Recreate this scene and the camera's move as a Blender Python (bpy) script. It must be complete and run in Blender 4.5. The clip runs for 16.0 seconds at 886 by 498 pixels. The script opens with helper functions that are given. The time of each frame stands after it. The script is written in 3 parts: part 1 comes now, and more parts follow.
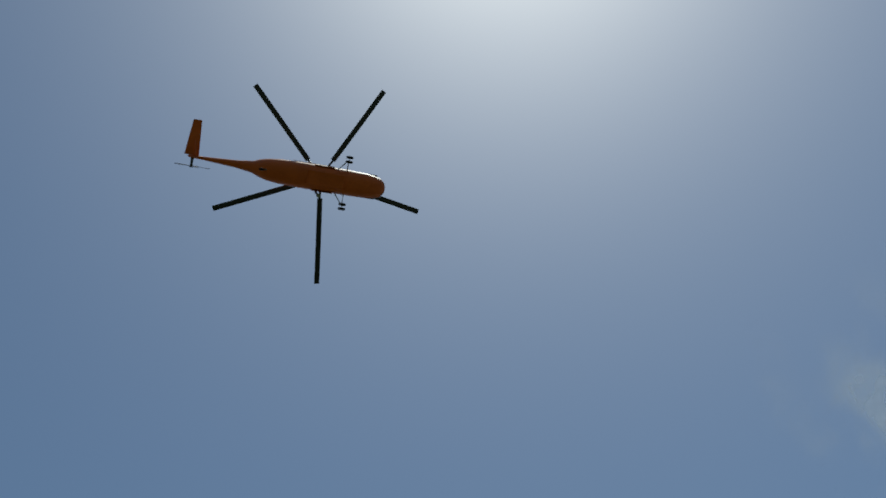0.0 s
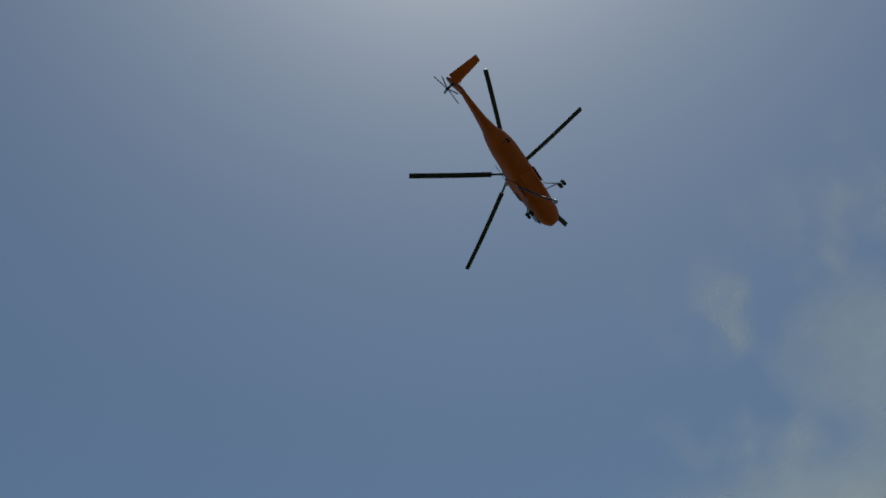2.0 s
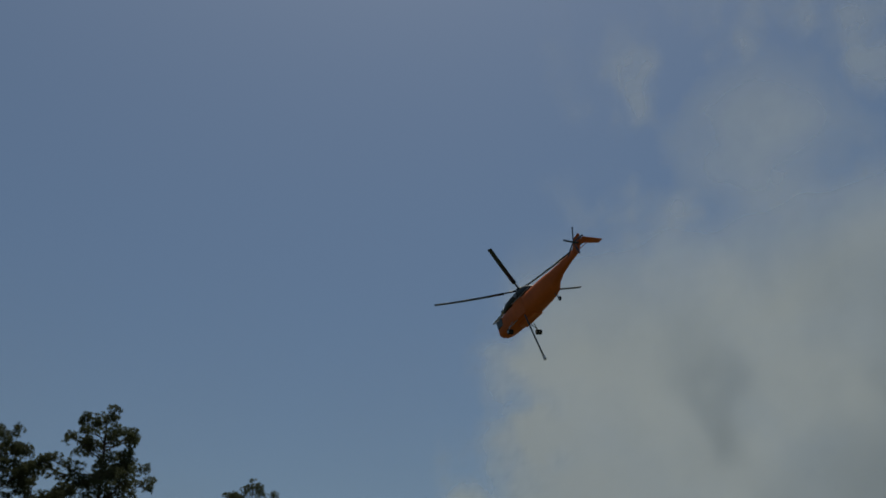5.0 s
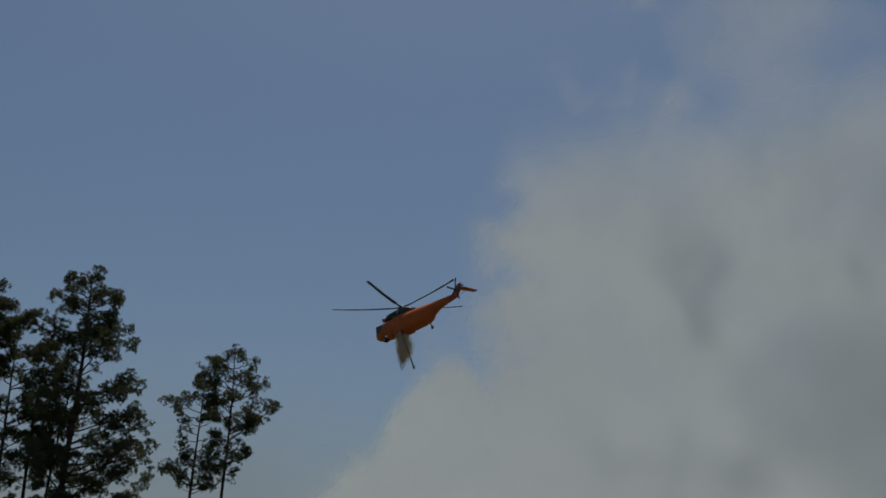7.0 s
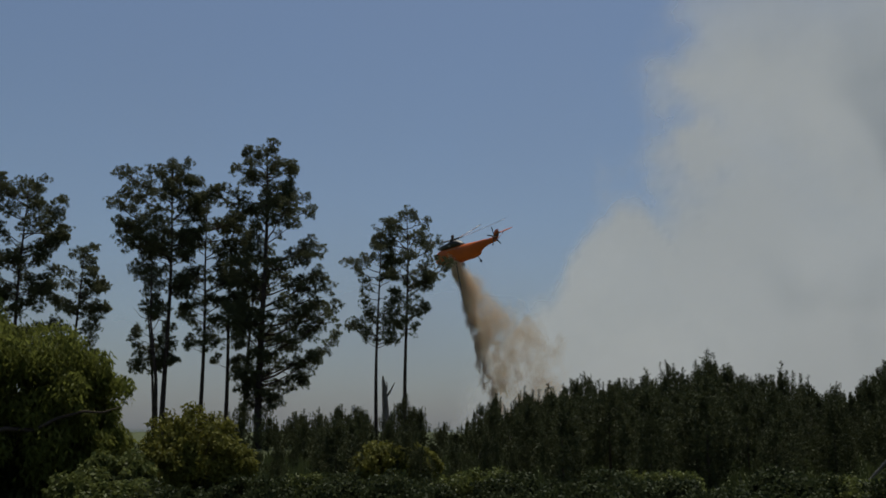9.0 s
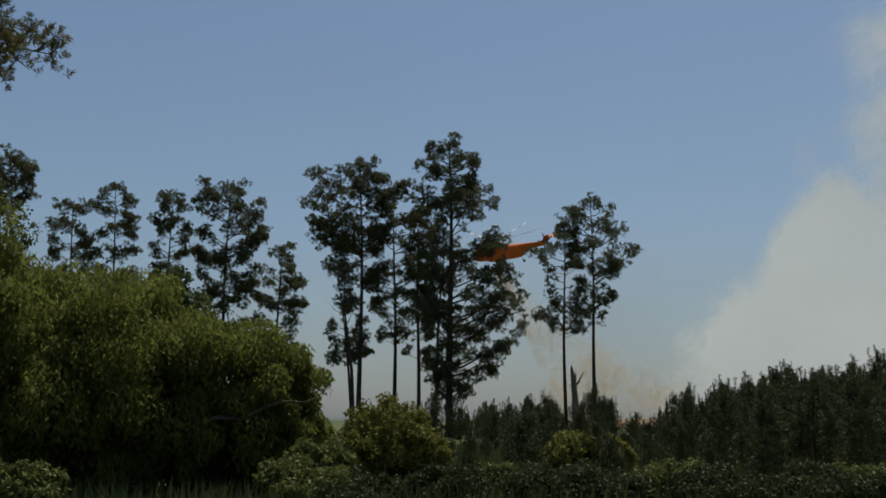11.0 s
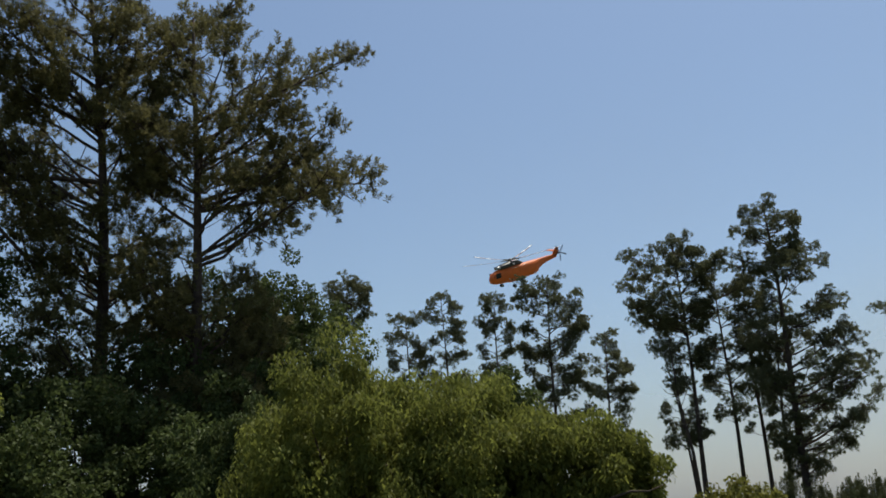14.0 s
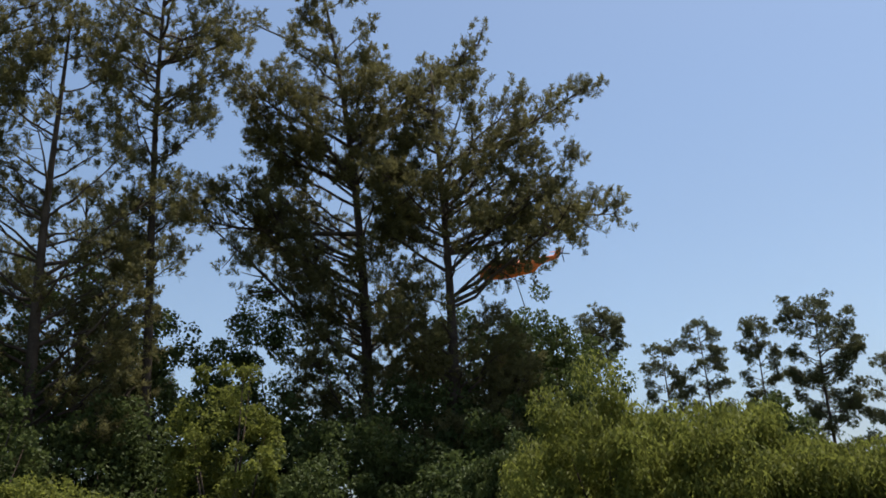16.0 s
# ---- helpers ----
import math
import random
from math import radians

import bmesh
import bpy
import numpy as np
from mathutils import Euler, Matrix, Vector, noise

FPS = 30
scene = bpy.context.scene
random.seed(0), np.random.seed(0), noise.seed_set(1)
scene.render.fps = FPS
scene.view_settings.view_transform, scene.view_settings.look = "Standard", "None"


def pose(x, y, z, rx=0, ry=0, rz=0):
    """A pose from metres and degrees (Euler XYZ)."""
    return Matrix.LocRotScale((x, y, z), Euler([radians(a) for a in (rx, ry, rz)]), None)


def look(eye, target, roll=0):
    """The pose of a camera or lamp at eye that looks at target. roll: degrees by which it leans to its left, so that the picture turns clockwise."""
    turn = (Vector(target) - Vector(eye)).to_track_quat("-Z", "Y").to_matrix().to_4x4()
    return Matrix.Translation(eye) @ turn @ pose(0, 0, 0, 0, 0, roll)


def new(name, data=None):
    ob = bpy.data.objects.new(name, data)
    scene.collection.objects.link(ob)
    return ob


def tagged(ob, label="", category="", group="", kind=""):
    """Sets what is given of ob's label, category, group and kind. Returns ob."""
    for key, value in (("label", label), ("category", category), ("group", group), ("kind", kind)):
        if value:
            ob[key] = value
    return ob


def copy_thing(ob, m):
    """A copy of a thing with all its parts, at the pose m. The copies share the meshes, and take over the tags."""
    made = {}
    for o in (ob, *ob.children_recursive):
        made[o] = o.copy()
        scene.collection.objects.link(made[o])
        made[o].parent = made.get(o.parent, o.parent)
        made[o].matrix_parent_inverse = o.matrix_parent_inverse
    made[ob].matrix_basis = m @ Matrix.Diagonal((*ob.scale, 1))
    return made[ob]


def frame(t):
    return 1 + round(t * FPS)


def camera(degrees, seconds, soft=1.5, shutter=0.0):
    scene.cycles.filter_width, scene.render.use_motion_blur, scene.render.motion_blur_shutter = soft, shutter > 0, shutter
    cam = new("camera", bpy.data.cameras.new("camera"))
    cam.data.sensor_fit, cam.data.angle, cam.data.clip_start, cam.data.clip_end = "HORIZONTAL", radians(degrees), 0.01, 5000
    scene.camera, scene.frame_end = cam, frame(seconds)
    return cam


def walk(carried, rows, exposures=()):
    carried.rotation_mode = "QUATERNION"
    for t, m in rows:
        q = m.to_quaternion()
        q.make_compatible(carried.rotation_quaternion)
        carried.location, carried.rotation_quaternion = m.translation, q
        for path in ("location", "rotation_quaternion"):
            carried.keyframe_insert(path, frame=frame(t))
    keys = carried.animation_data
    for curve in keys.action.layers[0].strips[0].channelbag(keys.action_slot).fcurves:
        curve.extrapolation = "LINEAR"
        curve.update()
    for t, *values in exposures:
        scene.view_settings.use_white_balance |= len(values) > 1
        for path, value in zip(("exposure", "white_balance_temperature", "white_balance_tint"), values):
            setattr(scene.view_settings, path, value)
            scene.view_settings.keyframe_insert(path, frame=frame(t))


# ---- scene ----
EYE = (0.0, 0.0, 1.7)


def aim(az, el, roll):
    """The standing viewer turns: compass angle clockwise from +y, height angle, lean."""
    a, e = radians(az), radians(el)
    way = Vector((math.sin(a) * math.cos(e), math.cos(a) * math.cos(e), math.sin(e)))
    return look(EYE, Vector(EYE) + way, roll)


cam = camera(50.03, 16.0, soft=1.7)
walk(cam, [
    (0, aim(4.83, 49.96, -3.05)),
    (0.5, aim(8.96, 48.64, -3.77)),
    (1, aim(11.99, 46.33, -4.42)),
    (1.5, aim(14.64, 44.17, -4.79)),
    (2, aim(14.36, 42.60, -4.58)),
    (2.5, aim(14.38, 40.67, -3.99)),
    (3, aim(14.81, 36.90, -3.30)),
    (3.5, aim(16.02, 33.61, -3.17)),
    (4, aim(18.00, 30.48, -3.44)),
    (4.2, aim(18.94, 29.48, -3.76)),
    (6.3, aim(22.83, 22.87, 1.94)),
    (6.5, aim(21.88, 21.86, 1.97)),
    (7, aim(21.49, 19.65, 1.17)),
    (7.5, aim(18.60, 18.01, 0.99)),
    (8, aim(15.89, 13.93, 0.95)),
    (8.5, aim(14.77, 11.63, 1.27)),
    (8.7, aim(13.38, 11.13, 0.75)),
    (10.8, aim(1.30, 10.18, 0.21)),
    (11, aim(0.00, 10.10, 0.11)),
    (11.5, aim(-2.15, 10.22, -0.62)),
    (12, aim(-5.58, 11.40, -1.24)),
    (12.5, aim(-8.82, 12.36, -1.81)),
    (13, aim(-12.50, 13.29, -2.60)),
    (13.5, aim(-15.66, 14.47, -2.93)),
    (14, aim(-19.18, 15.89, -3.42)),
    (14.5, aim(-23.09, 16.59, -1.96)),
    (15, aim(-27.44, 16.95, -2.56)),
    (15.5, aim(-30.40, 17.42, -2.12)),
    (16, aim(-34.56, 18.77, -3.07)),
], exposures=[(0, -0.15, 5800, -4), (1.5, -0.35, 5900, -3), (4.2, -0.44, 6080, 0), (6.3, -0.47, 6150, 3), (8.7, -0.13, 6220, 7), (10.8, 0.20, 6340, 3), (12.5, 0.55, 6400, 4), (14.5, 0.95, 6480, 5), (16, 1.18, 6520, 7)])

# ---- world, sun ----
SUN_AZ, SUN_EL = 22.0, 73.0
world = bpy.data.worlds.new("sky")
scene.world = world
world.use_nodes = True
wn = world.node_tree.nodes
wl = world.node_tree.links
sky = wn.new("ShaderNodeTexSky")
sky.sky_type = "NISHITA"
sky.sun_disc = False
sky.sun_elevation = radians(SUN_EL)
sky.sun_rotation = radians(SUN_AZ)
sky.altitude = 50
sky.air_density, sky.dust_density, sky.ozone_density = 1.0, 1.45, 1.75
wl.new(sky.outputs[0], wn["Background"].inputs["Color"])
wn["Background"].inputs["Strength"].default_value = 0.07

sun = new("sun", bpy.data.lights.new("sun", "SUN"))
sun.data.energy, sun.data.angle, sun.data.color = 3.5, radians(1.0), (1.0, 0.93, 0.82)
sa, se = radians(SUN_AZ), radians(SUN_EL)
sun_dir = Vector((math.sin(sa) * math.cos(se), math.cos(sa) * math.cos(se), math.sin(se)))
sun.matrix_world = look(sun_dir * 300, (0, 0, 0))


# ---- materials ----
def material(name, base, rough=0.7, metal=0.0, spread=0.25, scale=3.0, bump=0.0, island=0.0, trans=0.0, coat=0.0, fine=25.0):
    """Two scales of noise vary the colour; island varies it piece by piece; trans lets light through leaves."""
    m = bpy.data.materials.new(name)
    m.use_nodes = True
    n, l = m.node_tree.nodes, m.node_tree.links
    p = n["Principled BSDF"]
    co = n.new("ShaderNodeTexCoord")
    big, small = n.new("ShaderNodeTexNoise"), n.new("ShaderNodeTexNoise")
    big.inputs["Scale"].default_value, small.inputs["Scale"].default_value = scale, fine
    big.inputs["Detail"].default_value = 4
    l.new(co.outputs["Object"], big.inputs["Vector"])
    l.new(co.outputs["Object"], small.inputs["Vector"])
    add = n.new("ShaderNodeMath")
    add.operation = "MULTIPLY_ADD"
    l.new(small.outputs["Fac"], add.inputs[0])
    add.inputs[1].default_value = 0.4
    l.new(big.outputs["Fac"], add.inputs[2])
    last = add
    if island:
        geo = n.new("ShaderNodeNewGeometry")
        more = n.new("ShaderNodeMath")
        more.operation = "MULTIPLY_ADD"
        l.new(geo.outputs["Random Per Island"], more.inputs[0])
        more.inputs[1].default_value = island
        l.new(add.outputs[0], more.inputs[2])
        last = more
    span = n.new("ShaderNodeMapRange")
    span.inputs["From Min"].default_value = 0.45
    span.inputs["From Max"].default_value = 0.95 + island
    span.inputs["To Min"].default_value = 1 - spread
    span.inputs["To Max"].default_value = 1 + spread
    l.new(last.outputs[0], span.inputs["Value"])
    mul = n.new("ShaderNodeVectorMath")
    mul.operation = "SCALE"
    mul.inputs[0].default_value = base
    l.new(span.outputs["Result"], mul.inputs["Scale"])
    l.new(mul.outputs[0], p.inputs["Base Color"])
    p.inputs["Roughness"].default_value, p.inputs["Metallic"].default_value = rough, metal
    p.inputs["Coat Weight"].default_value = coat
    if trans or rough > 0.85:
        p.inputs["Specular IOR Level"].default_value = 0.1
    if bump:
        b = n.new("ShaderNodeBump")
        b.inputs["Strength"].default_value = bump
        l.new(small.outputs["Fac"], b.inputs["Height"])
        l.new(b.outputs[0], p.inputs["Normal"])
    if trans:
        t, mix = n.new("ShaderNodeBsdfTranslucent"), n.new("ShaderNodeMixShader")
        l.new(mul.outputs[0], t.inputs["Color"])
        mix.inputs[0].default_value = trans
        l.new(p.outputs[0], mix.inputs[1])
        l.new(t.outputs[0], mix.inputs[2])
        l.new(mix.outputs[0], n["Material Output"].inputs["Surface"])
    return m


BARK = material("pine_bark", (0.062, 0.046, 0.037), 0.9, spread=0.45, scale=2, bump=0.6, fine=14)
DEADWOOD = material("grey_deadwood", (0.15, 0.125, 0.10), 0.9, spread=0.35, scale=2, bump=0.5)
NEEDLE = material("pine_needles", (0.118, 0.108, 0.046), 0.6, spread=0.45, scale=0.6, island=0.5, trans=0.42)
NEEDLE_FAR = material("pine_needles_far", (0.094, 0.098, 0.050), 0.6, spread=0.4, scale=0.5, island=0.5, trans=0.36)
YOUNG = material("young_pine_needles", (0.056, 0.062, 0.026), 0.6, spread=0.45, scale=0.7, island=0.5, trans=0.2)
WILLOW = material("willow_leaf", (0.138, 0.150, 0.034), 0.6, spread=0.5, scale=0.5, island=0.35, trans=0.55)
SHRUB = material("shrub_leaf", (0.110, 0.124, 0.036), 0.5, spread=0.45, scale=0.8, island=0.6, trans=0.35)
YELLOWING = material("yellowing_shrub_leaf", (0.145, 0.140, 0.030), 0.6, spread=0.4, scale=0.8, island=0.6, trans=0.35)
BROAD = material("broad_leaf", (0.060, 0.078, 0.026), 0.6, spread=0.5, scale=0.6, island=0.6, trans=0.4)
BRUSH = material("dark_brush_leaf", (0.046, 0.056, 0.022), 0.6, spread=0.5, scale=0.6, island=0.5, trans=0.3)
GRASS = material("grass_blade", (0.062, 0.074, 0.028), 0.6, spread=0.4, scale=0.2, island=0.5, trans=0.3)
SOIL = material("meadow_soil", (0.075, 0.085, 0.040), 0.95, spread=0.4, scale=0.08, bump=0.5, fine=3)
ORANGE = material("orange_paint", (0.51, 0.110, 0.021), 0.55, spread=0.16, scale=0.6, coat=0.0, fine=5)
BLACK = material("black_paint", (0.022, 0.023, 0.025), 0.5, spread=0.3, scale=1.0)
BLADE = material("blade_skin", (0.012, 0.016, 0.028), 0.28, spread=0.2, scale=1.0)
BLADE_TOP = material("pale_blade_top", (0.55, 0.42, 0.43), 0.5, spread=0.15, scale=1.0)
# sun glints on the rotor blades, put in as white colour
GLINT_WHITE = material("white_glint", (0.85, 0.85, 0.86), 0.35, spread=0.06, scale=2.0)
STEEL = material("dull_steel", (0.30, 0.30, 0.30), 0.4, metal=0.8, spread=0.25, scale=4)
ORANGE.node_tree.nodes["Principled BSDF"].inputs["Specular IOR Level"].default_value = 0.2
GLASSY = material("dark_cockpit_glass", (0.02, 0.022, 0.025), 0.08, spread=0.1)
RUBBER = material("tyre_rubber", (0.02, 0.02, 0.02), 0.9, spread=0.3)
PIPE = material("galvanised_pipe", (0.10, 0.092, 0.08), 0.55, metal=0.3, spread=0.3, scale=6)
STREAM = material("dense_water", (0.54, 0.44, 0.33), 0.5, spread=0.2, scale=0.5, island=0.5, trans=0.3)
WATER = material("falling_dirty_water", (0.90, 0.80, 0.66), 0.5, spread=0.15, scale=0.5, island=0.5, trans=0.6)


# ---- mesh tools ----
def part(name, bm, mat, parent=None, label=""):
    me = bpy.data.meshes.new(name)
    bm.to_mesh(me)
    bm.free()
    me.materials.append(mat)
    ob = new(name, me)
    ob.parent = parent
    return tagged(ob, label)


def smooth(ob):
    ob.data.polygons.foreach_set("use_smooth", [True] * len(ob.data.polygons))
    return ob


def raw(name, verts, faces, mat, parent=None, label=""):
    me = bpy.data.meshes.new(name)
    verts = np.asarray(verts, np.float32)
    faces = np.asarray(faces, np.int32)
    k = faces.shape[1]
    me.vertices.add(len(verts))
    me.vertices.foreach_set("co", verts.ravel())
    me.loops.add(faces.size)
    me.loops.foreach_set("vertex_index", faces.ravel())
    me.polygons.add(len(faces))
    me.polygons.foreach_set("loop_start", np.arange(0, faces.size, k, dtype=np.int32))
    me.update(calc_edges=True)
    me.materials.append(mat)
    ob = new(name, me)
    ob.parent = parent
    return tagged(ob, label)


def tube(points, radii, sides=6):
    """A bent tapered tube along points."""
    bm = bmesh.new()
    rings = []
    pts = [Vector(p) for p in points]
    for i, p in enumerate(pts):
        d = (pts[min(i + 1, len(pts) - 1)] - pts[max(i - 1, 0)]).normalized()
        a = d.orthogonal().normalized() if abs(d.z) < 0.9 else Vector((1, 0, 0)).cross(d).normalized()
        b = d.cross(a)
        rings.append([bm.verts.new(p + (a * math.cos(k * math.tau / sides) + b * math.sin(k * math.tau / sides)) * radii[i]) for k in range(sides)])
    for r, s in zip(rings, rings[1:]):
        for k in range(sides):
            bm.faces.new((r[k], r[(k + 1) % sides], s[(k + 1) % sides], s[k]))
    bm.faces.new(rings[0][::-1])
    bm.faces.new(rings[-1])
    return bm


def box(x0, x1, y0, y1, z0, z1, bevel=0.0):
    bm = bmesh.new()
    bmesh.ops.create_cube(bm, size=1, matrix=Matrix.Translation(((x0 + x1) / 2, (y0 + y1) / 2, (z0 + z1) / 2)) @ Matrix.Diagonal((x1 - x0, y1 - y0, z1 - z0, 1)))
    if bevel:
        bmesh.ops.bevel(bm, geom=list(bm.edges), offset=bevel, segments=2, affect="EDGES", profile=0.6)
    return bm


def at(az, dist, z=0.0):
    return Vector((dist * math.sin(radians(az)), dist * math.cos(radians(az)), z))


def unit(rng, n):
    v = rng.normal(size=(n, 3))
    return v / np.linalg.norm(v, axis=1)[:, None]


def spikes(rng, centres, axes, count, length, width, along=0.75):
    """Needle bundles: count narrow triangles spread round each axis."""
    n = len(centres) * count
    c = np.repeat(centres, count, 0)
    d = np.repeat(axes, count, 0) * along + unit(rng, n)
    d /= np.linalg.norm(d, axis=1)[:, None]
    s = np.cross(d, unit(rng, n))
    s /= np.linalg.norm(s, axis=1)[:, None] + 1e-9
    le = length * rng.uniform(0.6, 1.2, (n, 1))
    w = width * rng.uniform(0.7, 1.3, (n, 1))
    v = np.stack([c - s * w * 0.6, c + d * le * 0.55 + s * w, c + d * le], 1).reshape(-1, 3)
    return v, np.arange(n * 3).reshape(-1, 3)


def leaves(rng, centres, droop, length, width):
    """One pointed leaf at each centre, hanging by droop."""
    n = len(centres)
    d = unit(rng, n) + np.array([0, 0, -droop])
    d /= np.linalg.norm(d, axis=1)[:, None]
    s = np.cross(d, unit(rng, n))
    s /= np.linalg.norm(s, axis=1)[:, None] + 1e-9
    le = length * rng.uniform(0.6, 1.3, (n, 1))
    w = width * rng.uniform(0.7, 1.3, (n, 1))
    v = np.stack([centres, centres + d * le * 0.45 + s * w, centres + d * le, centres + d * le * 0.45 - s * w], 1).reshape(-1, 3)
    return v, np.arange(n * 4).reshape(-1, 4)


# ---- ground ----
def ground():
    rng = np.random.default_rng(3)
    rad = np.concatenate([[0.0], np.geomspace(2, 4500, 60)])
    seg = 96
    v, f = [], []
    for i, r in enumerate(rad):
        for k in range(seg):
            a = k * math.tau / seg
            z = 0.0 if r > 400 or r < 3 else 0.18 * noise.noise(Vector((r * math.sin(a) * 0.06, r * math.cos(a) * 0.06, 4)))
            v.append((r * math.sin(a), r * math.cos(a), z))
    for i in range(len(rad) - 1):
        for k in range(seg):
            f.append((i * seg + k, i * seg + (k + 1) % seg, (i + 1) * seg + (k + 1) % seg, (i + 1) * seg + k))
    g = raw("ground", v, f, SOIL)
    tagged(g, "grassy meadow ground reaching to the woods", "ground", kind="structure")
    # tall grass over the near meadow
    n = 60000
    az = np.radians(rng.uniform(-62, 52, n))
    r = rng.uniform(9, 62, n)
    c = np.stack([r * np.sin(az), r * np.cos(az), np.full(n, -0.05)], 1)
    tall = 0.2 + 0.45 * rng.random((n, 1)) ** 2
    lean = rng.normal(size=(n, 3)) * 0.25
    lean[:, 2] = 1
    side = np.stack([np.cos(az), -np.sin(az), 0 * az], 1) * (0.012 + 0.0006 * r[:, None])
    v = np.stack([c - side, c + side, c + lean * tall], 1).reshape(-1, 3)
    tagged(raw("tall_grass", v, np.arange(3 * n).reshape(-1, 3), GRASS), "tall green meadow grass", "grass", kind="stuff")


# ---- trees ----
def tubes(runs, sides=5):
    """Many bent tapered tubes in one mesh: runs of (points, radii)."""
    vs, fs, n = [], [], 0
    turn = np.arange(sides) * math.tau / sides
    for pts, radii in runs:
        pts, radii = np.asarray(pts, float), np.asarray(radii, float)
        d = np.gradient(pts, axis=0)
        d /= np.linalg.norm(d, axis=1)[:, None] + 1e-9
        a = np.cross(d, [0, 0, 1] if abs(d[:, 2]).mean() < 0.9 else [1, 0, 0])
        a /= np.linalg.norm(a, axis=1)[:, None] + 1e-9
        b = np.cross(d, a)
        ring = pts[:, None] + (a[:, None] * np.cos(turn)[None, :, None] + b[:, None] * np.sin(turn)[None, :, None]) * radii[:, None, None]
        vs.append(ring.reshape(-1, 3))
        for r in range(len(pts) - 1):
            for k in range(sides):
                q, w = n + r * sides, (k + 1) % sides
                fs.append((q + k, q + w, q + sides + w, q + sides + k))
        n += len(pts) * sides
    return np.concatenate(vs), fs


def pine(az, dist, height, tiers, seed, label, trunk_r=0.28, lean=(0.0, 0.0), mat=NEEDLE_FAR, tuft=1.0, dens=1.0, name="pine_tree", group="tall pines", brush=False, sweep=0.0, boughs=(), stubs=()):
    """A tall pine: tiers are (height, reach to one side, reach to the other) of its limbs, seen from the meadow.
    boughs are single great limbs (height at the stem, sideways reach, height at the end); stubs are bare broken ones."""
    rng = np.random.default_rng(seed)
    root = new(name)
    root.matrix_world = Matrix.Translation(at(az, dist))
    tagged(root, label, "tree", group)
    a = radians(az)
    right, away = np.array([math.cos(a), -math.sin(a), 0]), np.array([math.sin(a), math.cos(a), 0])
    up = np.array([0, 0, 1.0])

    def stem(z):
        q = z / height
        wob = 0.25 * math.sin(q * 5 + seed)
        return right * (lean[0] * q + wob * q + sweep * q ** 4) + away * (lean[1] * q) + up * z

    zs = np.linspace(-0.3, height * 0.985, 16)
    rad = [trunk_r * (1.35 if i == 0 else 1) * (1 - 0.86 * max(z, 0) / height) for i, z in enumerate(zs)]
    smooth(part("trunk", tube([stem(z) for z in zs], rad, 8), BARK, root))
    cs, ax = [], []

    def clump(b, way, size):
        many = max(3, int((13 if brush else 30) * size ** 1.5 * rng.uniform(0.8, 1.25)))
        o = unit(rng, many) * rng.uniform(0.25, 1, (many, 1)) ** 0.6 * np.array([size, size, size * 0.72])
        cs.append(b + o)
        w = o / size * (0.5 if brush else 0.8) + way * (0.45 if brush else 0.2) + up * (1.0 if brush else 0.45)
        ax.append(w / np.linalg.norm(w, axis=1)[:, None])

    def limb(p0, p3, bare=0.15, thick=1.0):
        span = p3 - p0
        reach = math.hypot(span[0], span[1])
        way = np.array([span[0], span[1], 0]) / (reach + 1e-6)
        side = np.cross(way, up)
        q1 = p0 * 0.45 + p3 * 0.55 - up * (0.13 if bare < 0.3 else 0.0) * reach * rng.random() + side * rng.normal() * 0.1 * reach
        us = np.linspace(0, 1, 7)[:, None]
        curve = (1 - us) ** 2 * p0 + 2 * us * (1 - us) * q1 + us ** 2 * p3
        curve[1:-1] += rng.normal(size=(5, 3)) * 0.035 * reach ** 0.5
        rr = (0.018 + 0.0095 * reach) * thick
        runs = [(curve, rr * np.linspace(1.35, 0.22, 7))]
        small = 0.65 + 0.35 * min(1, reach / 2)
        clump(p3, way, rng.uniform(0.42, 0.6) * small)
        for _ in range(int(2 + reach * (1.6 if brush else 2.6) * dens)):
            u = bare + (1 - bare) * rng.random() ** 0.75
            b = curve[int(u * 6)] * (1 - u * 6 % 1) + curve[min(6, int(u * 6) + 1)] * (u * 6 % 1)
            d = way * rng.uniform(0.1, 0.9) + side * rng.normal() * 0.8 + up * (rng.uniform(-0.45, 1.0) if brush else rng.uniform(-0.25, 0.9))
            tip = b + d / np.linalg.norm(d) * (rng.uniform(0.3, 0.8) + reach * 0.18 * (1.15 - u))
            runs.append((np.array([b, (b + tip) / 2 - up * 0.04, tip]), rr * np.array([0.42, 0.3, 0.14])))
            clump(tip, way, (rng.uniform(0.40, 0.78) if brush else rng.uniform(0.32, 0.60)) * small)
        v, f = tubes(runs)
        smooth(raw("limb", v, f, BARK, root))

    for i, (z, l, r, *flat) in enumerate(tiers):
        gap = min(2.0, z - tiers[i + 1][0]) if i + 1 < len(tiers) else 1.0
        wide = max(l, r)
        count = 2 if flat else int((4 if brush else 5) + wide * 0.7)
        turn = rng.uniform(0, math.tau)
        for k in range(count):
            th = turn + k * math.tau / count + rng.normal() * 0.4
            if k == 0:
                th = 0.15 * rng.normal()
            if k == 1:
                th = math.pi + 0.15 * rng.normal()
            c, s = math.cos(th), math.sin(th)
            reach = (r if c > 0 else l) * abs(c) + 0.75 * (l + r) / 2 * abs(s)
            reach = max(0.3, reach * (1.0 if flat else rng.uniform(0.68, 1.08)) - (0.4 if brush else 0.15))
            rise = rng.uniform(*((0.45, 1.0) if brush else (0.3, 0.75))) * reach if not flat else flat[0]
            z1 = z + (0 if flat else rng.uniform(-0.75, 0.4) * gap - (0.6 if brush else 0))
            way = right * c + away * s
